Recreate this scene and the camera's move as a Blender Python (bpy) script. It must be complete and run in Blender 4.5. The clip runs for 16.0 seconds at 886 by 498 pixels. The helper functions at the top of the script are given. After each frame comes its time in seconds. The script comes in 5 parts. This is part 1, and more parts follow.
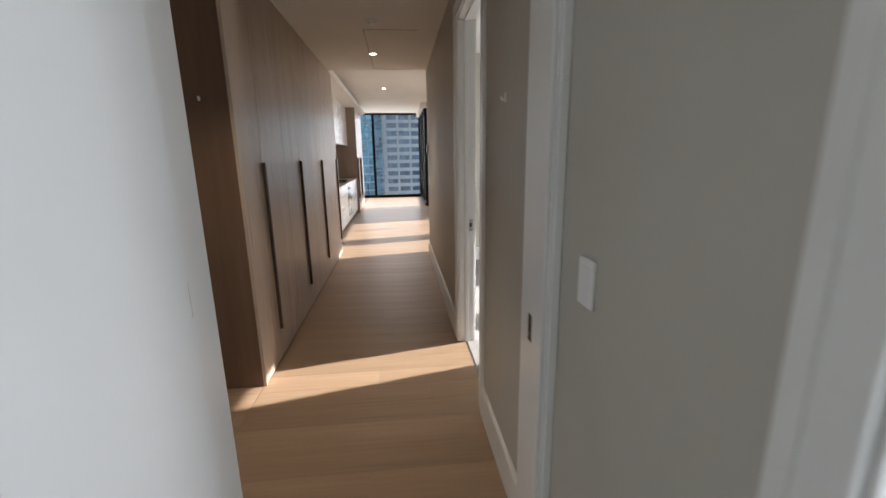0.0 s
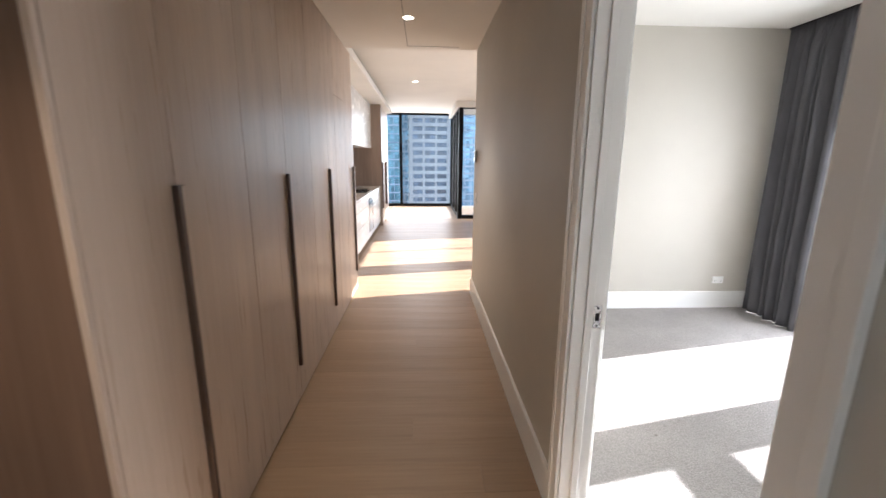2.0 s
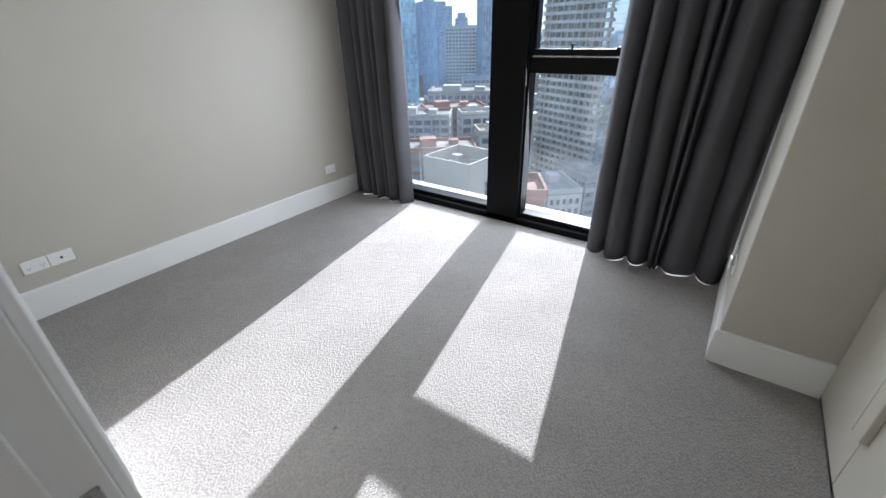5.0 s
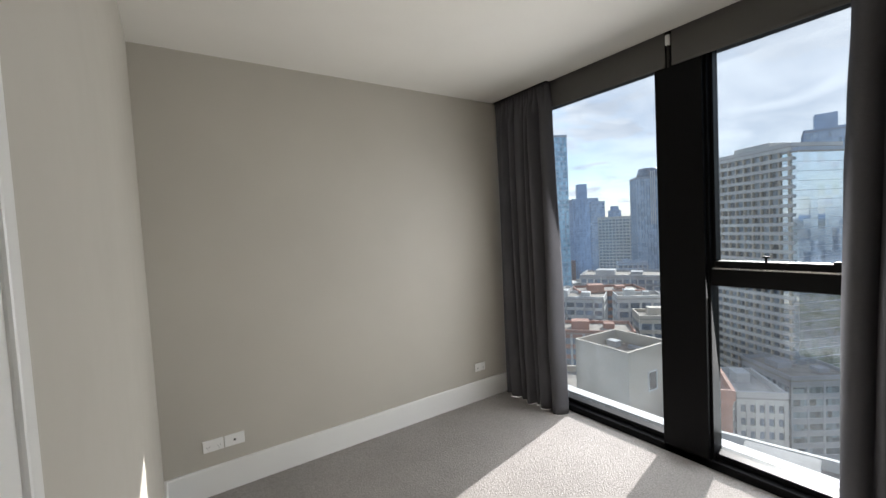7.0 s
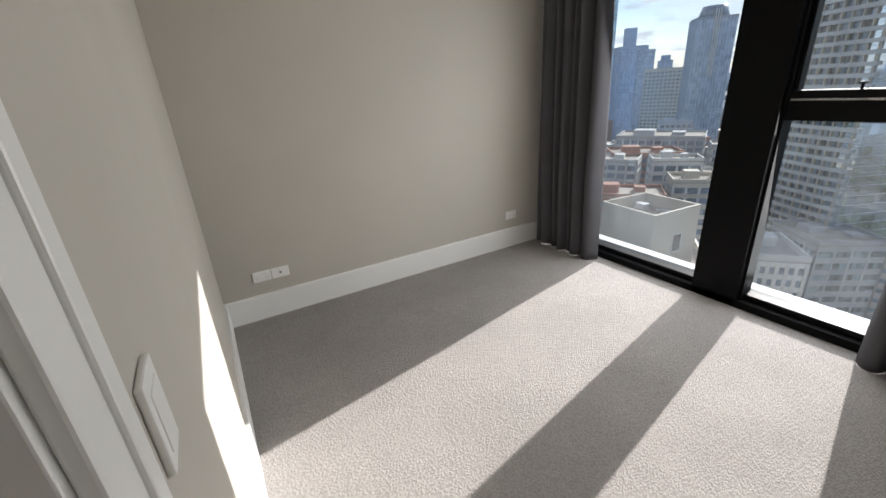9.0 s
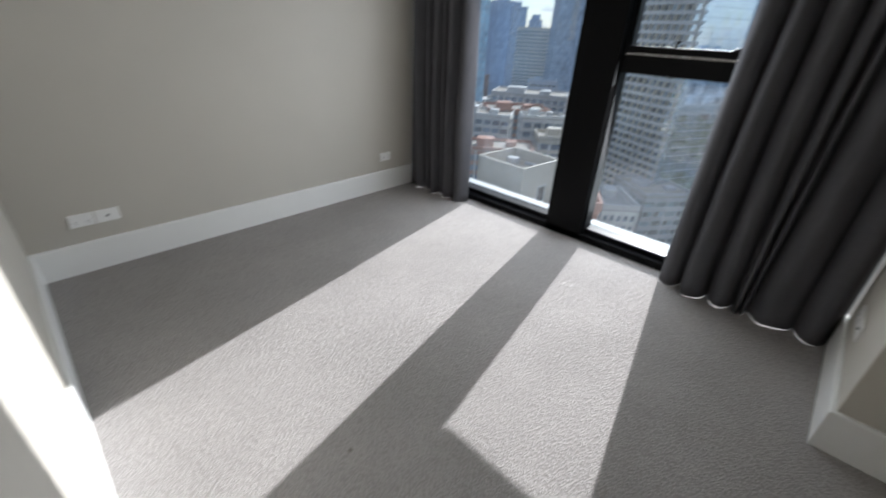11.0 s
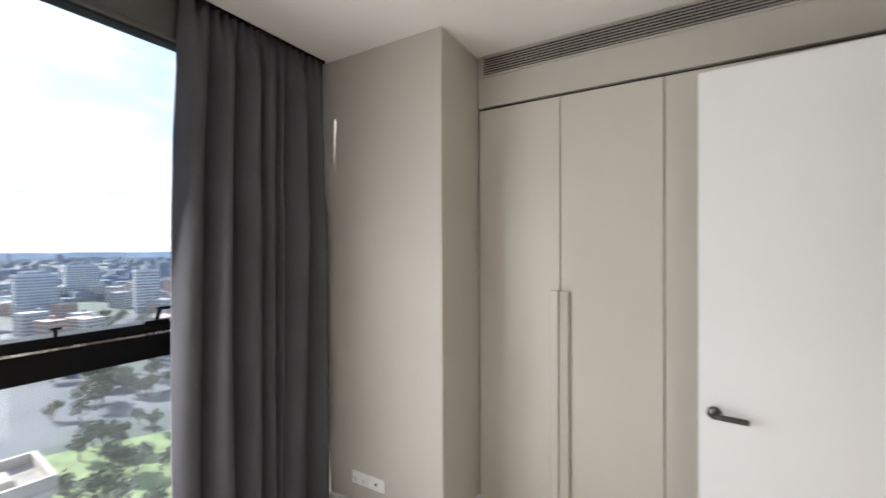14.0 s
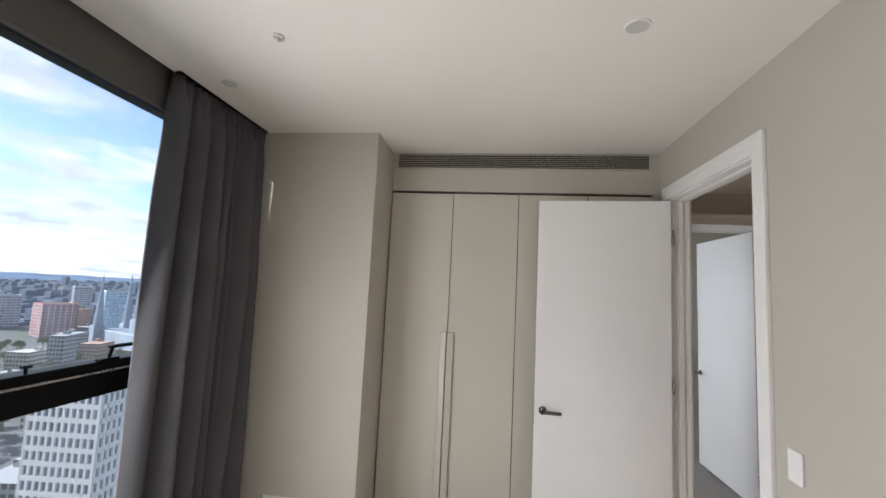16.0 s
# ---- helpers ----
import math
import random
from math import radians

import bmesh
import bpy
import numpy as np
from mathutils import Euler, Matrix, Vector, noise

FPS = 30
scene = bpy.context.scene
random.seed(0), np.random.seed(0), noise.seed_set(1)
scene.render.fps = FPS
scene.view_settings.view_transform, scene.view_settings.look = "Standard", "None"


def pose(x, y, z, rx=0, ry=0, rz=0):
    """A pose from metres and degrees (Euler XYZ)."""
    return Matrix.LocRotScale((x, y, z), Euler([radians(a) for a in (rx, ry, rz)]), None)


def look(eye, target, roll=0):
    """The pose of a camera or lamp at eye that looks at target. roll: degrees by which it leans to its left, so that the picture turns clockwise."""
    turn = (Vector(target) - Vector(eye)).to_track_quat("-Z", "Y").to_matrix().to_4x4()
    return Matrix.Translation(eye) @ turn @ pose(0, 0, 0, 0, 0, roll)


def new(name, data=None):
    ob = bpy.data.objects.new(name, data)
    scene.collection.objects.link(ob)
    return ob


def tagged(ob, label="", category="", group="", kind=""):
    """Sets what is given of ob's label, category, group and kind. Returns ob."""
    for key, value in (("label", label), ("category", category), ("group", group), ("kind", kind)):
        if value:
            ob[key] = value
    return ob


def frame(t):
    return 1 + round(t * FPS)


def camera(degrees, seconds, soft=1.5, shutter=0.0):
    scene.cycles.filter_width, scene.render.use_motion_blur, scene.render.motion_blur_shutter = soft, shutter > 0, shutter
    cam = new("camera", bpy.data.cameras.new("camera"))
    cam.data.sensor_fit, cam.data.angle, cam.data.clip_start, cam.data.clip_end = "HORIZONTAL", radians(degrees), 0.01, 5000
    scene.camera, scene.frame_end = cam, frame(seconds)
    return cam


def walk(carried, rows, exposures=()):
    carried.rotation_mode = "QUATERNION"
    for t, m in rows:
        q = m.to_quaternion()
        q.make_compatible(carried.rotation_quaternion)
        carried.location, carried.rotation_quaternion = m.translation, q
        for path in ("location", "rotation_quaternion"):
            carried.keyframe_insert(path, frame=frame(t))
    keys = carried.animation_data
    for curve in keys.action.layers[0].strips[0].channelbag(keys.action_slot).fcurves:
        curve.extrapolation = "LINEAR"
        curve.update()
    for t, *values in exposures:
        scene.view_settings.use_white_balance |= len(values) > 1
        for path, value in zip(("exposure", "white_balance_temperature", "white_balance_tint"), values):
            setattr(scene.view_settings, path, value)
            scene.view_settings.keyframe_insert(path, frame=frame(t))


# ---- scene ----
cam = camera(94.7, 16.0, 1.5, 0.3)
PATH = [
    (0, (-0.437, -2.158, 1.468), (-0.235, -0.219, 1.022), -0.9),
    (0.5, (-0.474, -1.727, 1.516), (-0.419, 0.222, 1.073), 0.1),
    (1, (-0.51, -1.293, 1.495), (-0.462, 0.66, 1.069), 1.9),
    (1.5, (-0.542, -0.895, 1.495), (-0.535, 1.058, 1.062), 0.5),
    (2, (-0.564, -0.558, 1.528), (-0.467, 1.393, 1.099), 0.5),
    (2.5, (-0.598, -0.207, 1.502), (0.091, 1.614, 1.046), 0.4),
    (2.7, (-0.574, -0.105, 1.513), (0.42, 1.564, 1.038), 0.1),
    (3, (-0.559, -0.002, 1.517), (0.775, 1.399, 1.009), 0.3),
    (3.5, (-0.399, 0.24, 1.512), (1.216, 1.281, 0.912), 0.4),
    (3.7, (-0.343, 0.29, 1.512), (1.318, 1.22, 0.863), 0.4),
    (5.8, (0.251, 0.469, 1.402), (1.536, 1.622, 0.392), -2.2),
    (6, (0.227, 0.506, 1.422), (1.524, 1.791, 0.605), -2.0),
    (6.5, (0.238, 0.521, 1.522), (1.411, 2.097, 1.148), -1.9),
    (7, (0.231, 0.526, 1.594), (1.35, 2.181, 1.498), -3.0),
    (7.5, (0.247, 0.524, 1.608), (1.351, 2.19, 1.524), -4.5),
    (8, (0.278, 0.552, 1.593), (1.3, 2.249, 1.318), -5.6),
    (8.5, (0.249, 0.596, 1.532), (1.191, 2.286, 1.022), -5.2),
    (8.7, (0.231, 0.617, 1.492), (1.153, 2.285, 0.885), -4.7),
    (10.8, (0.249, 0.603, 1.343), (1.354, 1.877, 0.267), 2.0),
    (11, (0.273, 0.571, 1.354), (1.563, 1.765, 0.401), 2.9),
    (11.5, (0.348, 0.604, 1.419), (2.067, 1.372, 0.743), 2.7),
    (12, (0.595, 0.746, 1.427), (2.503, 0.845, 0.838), 5.1),
    (12.3, (0.768, 0.866, 1.459), (2.672, 0.566, 0.927), 5.8),
    (12.5, (0.862, 0.962, 1.473), (2.721, 0.447, 0.944), 4.2),
    (12.7, (0.9, 1.083, 1.458), (2.702, 0.412, 0.908), 3.1),
    (13, (0.915, 1.255, 1.492), (2.61, 0.302, 1.027), 2.8),
    (13.2, (0.955, 1.391, 1.547), (2.521, 0.195, 1.207), 2.5),
    (13.5, (0.985, 1.605, 1.566), (2.454, 0.263, 1.368), -0.3),
    (13.7, (1.014, 1.739, 1.599), (2.427, 0.325, 1.534), 0.5),
    (14, (1.008, 1.977, 1.639), (2.031, 0.258, 1.631), -0.2),
    (14.2, (1.011, 2.092, 1.655), (1.854, 0.278, 1.64), 1.1),
    (14.5, (1.048, 2.184, 1.657), (1.683, 0.288, 1.621), -0.7),
    (15, (1.206, 2.408, 1.671), (1.806, 0.502, 1.768), -0.7),
    (15.5, (1.227, 2.637, 1.68), (1.599, 0.678, 1.84), 1.2),
    (16, (1.24, 2.808, 1.718), (1.504, 0.835, 1.913), 2.8),
]
EXPOSURES = [(0, 1.48, 6250, 12), (0.5, 1.80, 6150, 13), (1.0, 2.12, 6000, 14), (1.5, 2.38, 5950, 14), (2.0, 2.36, 6000, 13), (2.5, 2.1, 6000, 13), (3.0, 2.0, 5950, 12), (3.7, 2.1, 5700, 10), (5.8, 0.95, 5750, 10), (7.0, 0.98, 6350, 11),
             (8.7, 0.91, 6450, 12), (10.8, 0.80, 5900, 10), (11.3, 0.90, 6050, 10), (12.0, 1.24, 6450, 11), (12.5, 1.25, 6400, 12), (13.0, 1.40, 6750, 13), (13.6, 1.50, 6600, 13), (14.0, 1.72, 6250, 13), (14.8, 1.74, 6200, 13), (15.5, 1.42, 6350, 14), (16.0, 1.33, 6300, 14)]
walk(cam, [(t, look(eye, target, roll)) for t, eye, target, roll in PATH], EXPOSURES)

# ---- world, sun and daylight ----
world = bpy.data.worlds.new("sky")
scene.world = world
world.use_nodes = True
SUN_AZ, SUN_EL = 78.3, 28.9   # clockwise from +y


def sky_nodes():
    nt = world.node_tree
    nt.nodes.clear()
    sky = nt.nodes.new("ShaderNodeTexSky")
    sky.sky_type, sky.sun_disc = "NISHITA", False
    sky.sun_elevation, sky.sun_rotation = radians(SUN_EL), radians(SUN_AZ)
    sky.altitude, sky.dust_density, sky.air_density, sky.ozone_density = 80, 0.15, 1.0, 2.0
    geo = nt.nodes.new("ShaderNodeTexCoord")
    sep = nt.nodes.new("ShaderNodeSeparateXYZ")
    nt.links.new(geo.outputs["Generated"], sep.inputs[0])
    add = nt.nodes.new("ShaderNodeMath")
    add.operation, add.inputs[1].default_value = "ADD", 0.16
    nt.links.new(sep.outputs["Z"], add.inputs[0])
    flat = nt.nodes.new("ShaderNodeVectorMath")
    flat.operation = "DIVIDE"
    comb = nt.nodes.new("ShaderNodeCombineXYZ")
    for n in range(3):
        nt.links.new(add.outputs[0], comb.inputs[n])
    nt.links.new(geo.outputs["Generated"], flat.inputs[0])
    nt.links.new(comb.outputs[0], flat.inputs[1])
    cloud = nt.nodes.new("ShaderNodeTexNoise")
    cloud.inputs["Scale"].default_value, cloud.inputs["Detail"].default_value = 1.7, 10
    cloud.inputs["Roughness"].default_value, cloud.inputs["Distortion"].default_value = 0.55, 0.35
    nt.links.new(flat.outputs[0], cloud.inputs["Vector"])
    ramp = nt.nodes.new("ShaderNodeValToRGB")
    ramp.color_ramp.elements[0].position, ramp.color_ramp.elements[1].position = 0.43, 0.58
    nt.links.new(cloud.outputs["Fac"], ramp.inputs[0])
    mix = nt.nodes.new("ShaderNodeMix")
    mix.data_type = "RGBA"
    fluff = nt.nodes.new("ShaderNodeTexNoise")
    fluff.inputs["Scale"].default_value, fluff.inputs["Detail"].default_value, fluff.inputs["Distortion"].default_value = 2.6, 8, 0.6
    nt.links.new(flat.outputs[0], fluff.inputs["Vector"])
    puff = nt.nodes.new("ShaderNodeValToRGB")
    puff.color_ramp.elements[0].position, puff.color_ramp.elements[1].position = 0.36, 0.62
    puff.color_ramp.elements[0].color, puff.color_ramp.elements[1].color = (0.70, 0.73, 0.78, 1), (1, 1, 1, 1)
    nt.links.new(fluff.outputs["Fac"], puff.inputs[0])
    tone = nt.nodes.new("ShaderNodeMix")
    tone.data_type, tone.blend_type = "RGBA", "MULTIPLY"
    tone.inputs["Factor"].default_value, tone.inputs["A"].default_value = 1.0, CLOUD
    nt.links.new(puff.outputs["Color"], tone.inputs["B"])
    nt.links.new(tone.outputs["Result"], mix.inputs["B"])
    low = nt.nodes.new("ShaderNodeMapRange")
    low.interpolation_type = "SMOOTHSTEP"
    low.inputs["From Min"].default_value, low.inputs["From Max"].default_value = -0.02, 0.15
    low.inputs["To Min"].default_value, low.inputs["To Max"].default_value = 0.75, 0.0
    nt.links.new(sep.outputs["Z"], low.inputs["Value"])
    top = nt.nodes.new("ShaderNodeMath")
    top.operation = "MAXIMUM"
    nt.links.new(ramp.outputs["Color"], top.inputs[0])
    nt.links.new(low.outputs["Result"], top.inputs[1])
    # thin bright cloud round the sun
    dot = nt.nodes.new("ShaderNodeVectorMath")
    dot.operation = "DOT_PRODUCT"
    dot.inputs[1].default_value = (math.sin(radians(SUN_AZ)) * math.cos(radians(SUN_EL)), math.cos(radians(SUN_AZ)) * math.cos(radians(SUN_EL)), math.sin(radians(SUN_EL)))
    nt.links.new(geo.outputs["Generated"], dot.inputs[0])
    veil = nt.nodes.new("ShaderNodeMapRange")
    veil.interpolation_type = "SMOOTHSTEP"
    veil.inputs["From Min"].default_value, veil.inputs["From Max"].default_value = 0.74, 0.95
    veil.inputs["To Min"].default_value, veil.inputs["To Max"].default_value = 0.0, 0.93
    nt.links.new(dot.outputs["Value"], veil.inputs["Value"])
    both = nt.nodes.new("ShaderNodeMath")
    both.operation = "MAXIMUM"
    nt.links.new(top.outputs[0], both.inputs[0])
    nt.links.new(veil.outputs["Result"], both.inputs[1])
    nt.links.new(both.outputs[0], mix.inputs["Factor"])
    nt.links.new(sky.outputs["Color"], mix.inputs["A"])
    bg = nt.nodes.new("ShaderNodeBackground")
    bg.inputs["Strength"].default_value = SKY
    out = nt.nodes.new("ShaderNodeOutputWorld")
    nt.links.new(mix.outputs["Result"], bg.inputs["Color"])
    nt.links.new(bg.outputs[0], out.inputs[0])


SKY, CLOUD = 0.100, (5.45, 5.75, 6.2, 1)
sky_nodes()
sun = new("sun", bpy.data.lights.new("sun", "SUN"))
sun.data.energy, sun.data.angle, sun.data.color = 5.0, radians(0.5), (1.0, 0.965, 0.91)
sun.matrix_world = look((0, 0, 0), (-math.sin(radians(SUN_AZ)) * math.cos(radians(SUN_EL)), -math.cos(radians(SUN_AZ)) * math.cos(radians(SUN_EL)), -math.sin(radians(SUN_EL))))


def window_light(name, eye, target, w, h, power):
    """Skylight that comes in through a window's opening."""
    lamp = new(name, bpy.data.lights.new(name, "AREA"))
    lamp.data.shape, lamp.data.size, lamp.data.size_y, lamp.data.energy = "RECTANGLE", w, h, power
    lamp.data.color = (1.0, 0.985, 0.955)
    lamp.matrix_world = look(eye, target)
    return lamp


window_light("window_daylight", (3.0, 1.94, 1.07), (0, 1.94, 0.5), 1.62, 1.85, 22)
window_light("living_daylight", (2.97, 6.4, 1.4), (0, 6.4, 1.0), 3.4, 2.5, 15)
window_light("end_daylight", (-0.8, 12.95, 1.5), (-0.8, 0, 1.0), 2.2, 2.6, 14)
window_light("second_room_daylight", (2.2, -4.93, 1.45), (-1.6, -2.5, 1.3), 1.2, 2.2, 15).data.color = (0.93, 0.975, 1.0)
# added fill lamp that brightens the open door of the second room
window_light("side_room_fill_lamp", (3.10, -3.95, 1.45), (-1.0, -2.2, 1.25), 1.8, 1.8, 64).data.color = (0.92, 0.965, 1.0)



def downlight_lamp(x, y, z, power):
    """The beam of a recessed ceiling light that is switched on."""
    lamp = new("downlight_beam", bpy.data.lights.new("downlight_beam", "SPOT"))
    lamp.data.energy, lamp.data.spot_size, lamp.data.spot_blend = power, radians(86), 0.7
    lamp.data.shadow_soft_size, lamp.data.color = 0.04, (1.0, 0.84, 0.66)
    lamp.matrix_world = look((x, y, z), (x, y + 0.001, 0))


HALL_LIGHTS = ((-0.68, 3.05), (-1.30, -0.35))
LIVING_LIGHTS = ((-0.70, 4.95), (-0.70, 7.6))
for x, y in HALL_LIGHTS:
    downlight_lamp(x, y, 2.60, 13 if y > 0 else 20)
for x, y in LIVING_LIGHTS:
    downlight_lamp(x, y, 2.91, 7)


# ---- materials ----
def shader(name, color, rough=0.6, metal=0.0, spec=0.5):
    m = bpy.data.materials.new(name)
    m.use_nodes = True
    b = m.node_tree.nodes["Principled BSDF"]
    b.inputs["Base Color"].default_value = (*color, 1)
    b.inputs["Roughness"].default_value, b.inputs["Metallic"].default_value = rough, metal
    b.inputs["Specular IOR Level"].default_value = spec
    return m, m.node_tree, b


def coords(nt, scale=(1, 1, 1)):
    tc = nt.nodes.new("ShaderNodeTexCoord")
    mp = nt.nodes.new("ShaderNodeMapping")
    mp.inputs["Scale"].default_value = scale
    nt.links.new(tc.outputs["Object"], mp.inputs[0])
    return mp.outputs[0]


def noisy(nt, vec, scale, detail=4, rough=0.55):
    n = nt.nodes.new("ShaderNodeTexNoise")
    n.inputs["Scale"].default_value, n.inputs["Detail"].default_value = scale, detail
    n.inputs["Roughness"].default_value = rough
    nt.links.new(vec, n.inputs["Vector"])
    return n.outputs["Fac"]


def blend(nt, fac, a, b, lo=0.35, hi=0.65):
    r = nt.nodes.new("ShaderNodeValToRGB")
    r.color_ramp.elements[0].position, r.color_ramp.elements[1].position = lo, hi
    r.color_ramp.elements[0].color, r.color_ramp.elements[1].color = (*a, 1), (*b, 1)
    nt.links.new(fac, r.inputs[0])
    return r.outputs[0]


def times(nt, a, b, fac=1.0):
    m = nt.nodes.new("ShaderNodeMix")
    m.data_type, m.blend_type = "RGBA", "MULTIPLY"
    m.inputs["Factor"].default_value = fac
    nt.links.new(a, m.inputs["A"])
    nt.links.new(b, m.inputs["B"])
    return m.outputs["Result"]


def bumped(nt, b, fac, strength, distance=0.002):
    n = nt.nodes.new("ShaderNodeBump")
    n.inputs["Strength"].default_value, n.inputs["Distance"].default_value = strength, distance
    nt.links.new(fac, n.inputs["Height"])
    nt.links.new(n.outputs[0], b.inputs["Normal"])


def scaled(c, k):
    return tuple(min(1, v * k) for v in c)


def paint(name, color, rough=0.55, grain=0.06, spec=0.4, orange=0.035):
    """Rolled wall paint or sprayed lacquer: a faint cloudiness, roller texture in the gloss and relief."""
    m, nt, b = shader(name, color, rough, 0, spec)
    v = coords(nt)
    big, small = noisy(nt, v, 1.1, 3), noisy(nt, v, 240, 2)
    col = blend(nt, big, scaled(color, 1 - grain), scaled(color, 1 + grain * 0.6))
    nt.links.new(col, b.inputs["Base Color"])
    rr = blend(nt, noisy(nt, v, 9, 4), (rough - 0.02,) * 3, (min(1, rough + 0.03),) * 3)
    nt.links.new(rr, b.inputs["Roughness"])
    bumped(nt, b, small, orange, 0.0006)
    return m


def wood(name, color, dark, axis, rough=0.45, plank=0.0, streak=1.0, bump=0.1):
    """Veneer or boards with the grain along an axis; plank > 0 varies the pieces by their own random value."""
    m, nt, b = shader(name, color, rough)
    s = [42.0, 42.0, 42.0]
    s[axis] = 1.6
    v = coords(nt, s)
    g = noisy(nt, v, 1.0, 6, 0.62)
    s2 = [6.0, 6.0, 6.0]
    s2[axis] = 0.45
    g2 = noisy(nt, coords(nt, s2), 1.0, 3)
    col = blend(nt, g, dark, color, 0.5 - 0.2 / streak, 0.5 + 0.14 / streak)
    shade = blend(nt, g2, (0.86, 0.86, 0.86), (1.0, 1.0, 1.0))
    col = times(nt, col, shade)
    if plank:
        info = nt.nodes.new("ShaderNodeObjectInfo")
        col = times(nt, col, blend(nt, info.outputs["Random"], (1 - plank, 1 - plank, 1 - plank * 1.1), (1.0, 1.0, 1.0), 0, 1))
    nt.links.new(col, b.inputs["Base Color"])
    nt.links.new(blend(nt, g, (rough + 0.1,) * 3, (rough - 0.05,) * 3), b.inputs["Roughness"])
    bumped(nt, b, g, bump, 0.001)
    return m


def metal(name, color, rough=0.3, metallic=1.0):
    m, nt, b = shader(name, color, rough, metallic)
    v = coords(nt)
    nt.links.new(blend(nt, noisy(nt, v, 30, 4), (rough - 0.06,) * 3, (rough + 0.1,) * 3), b.inputs["Roughness"])
    return m


def carpet_material():
    """Loop-pile carpet: small ribs of loops in rows, slightly uneven, with flattened patches."""
    m, nt, b = shader("carpet", (0.30, 0.285, 0.28), 0.95, 0, 0.1)
    v = coords(nt)
    warp = nt.nodes.new("ShaderNodeVectorMath")
    warp.operation = "MULTIPLY_ADD"
    col3 = nt.nodes.new("ShaderNodeTexNoise")
    col3.inputs["Scale"].default_value = 45
    nt.links.new(v, col3.inputs["Vector"])
    warp.inputs[1].default_value = (0.010, 0.010, 0.0)
    nt.links.new(col3.outputs["Color"], warp.inputs[0])
    nt.links.new(v, warp.inputs[2])
    vo = nt.nodes.new("ShaderNodeTexVoronoi")
    mp = nt.nodes.new("ShaderNodeMapping")
    mp.inputs["Scale"].default_value, mp.inputs["Rotation"].default_value = (95, 150, 1), (0, 0, 0)
    nt.links.new(warp.outputs[0], mp.inputs[0])
    vo.inputs["Scale"].default_value = 1.0
    nt.links.new(mp.outputs[0], vo.inputs["Vector"])
    loops = blend(nt, vo.outputs["Distance"], (1, 1, 1), (0, 0, 0), 0.05, 0.75)
    tone = blend(nt, vo.outputs["Distance"], (0.41, 0.387, 0.372), (0.305, 0.286, 0.274), 0.15, 0.85)
    worn = blend(nt, noisy(nt, v, 2.2, 5, 0.6), (0.88, 0.88, 0.88), (1, 1, 1))
    fleck = blend(nt, noisy(nt, v, 400, 2), (0.9, 0.9, 0.9), (1, 1, 1))
    speck = nt.nodes.new("ShaderNodeVectorMath")
    speck.operation = "DISTANCE"
    speck.inputs[1].default_value = (0.762, 1.428, 0.0)
    nt.links.new(v, speck.inputs[0])
    stain = blend(nt, speck.outputs["Value"], (0.5, 0.47, 0.44), (1, 1, 1), 0.004, 0.010)
    nt.links.new(times(nt, times(nt, times(nt, tone, worn), fleck), stain), b.inputs["Base Color"])
    # a small flattened mark in the pile
    far = nt.nodes.new("ShaderNodeVectorMath")
    far.operation = "DISTANCE"
    far.inputs[1].default_value = (2.35, 1.44, 0.0)
    nt.links.new(v, far.inputs[0])
    spot = blend(nt, far.outputs["Value"], (1, 1, 1), (0, 0, 0), 0.02, 0.075)
    dent = times(nt, spot, blend(nt, noisy(nt, v, 38, 4, 0.6), (0, 0, 0), (1, 1, 1), 0.45, 0.6))
    both = nt.nodes.new("ShaderNodeMix")
    both.data_type, both.blend_type = "RGBA", "ADD"
    both.inputs["Factor"].default_value = 1.0
    nt.links.new(loops, both.inputs["A"])
    nt.links.new(dent, both.inputs["B"])
    bumped(nt, b, both.outputs["Result"], 0.7, 0.004)
    return m


def fabric_material(name, color):
    m, nt, b = shader(name, color, 0.9, 0, 0.2)
    v = coords(nt, (1, 1, 1))
    w = noisy(nt, coords(nt, (700, 700, 260)), 1.0, 2)
    col = times(nt, blend(nt, w, scaled(color, 0.78), scaled(color, 1.15)), blend(nt, noisy(nt, v, 3, 4), (0.88,) * 3, (1,) * 3))
    nt.links.new(col, b.inputs["Base Color"])
    bumped(nt, b, w, 0.35, 0.0008)
    return m


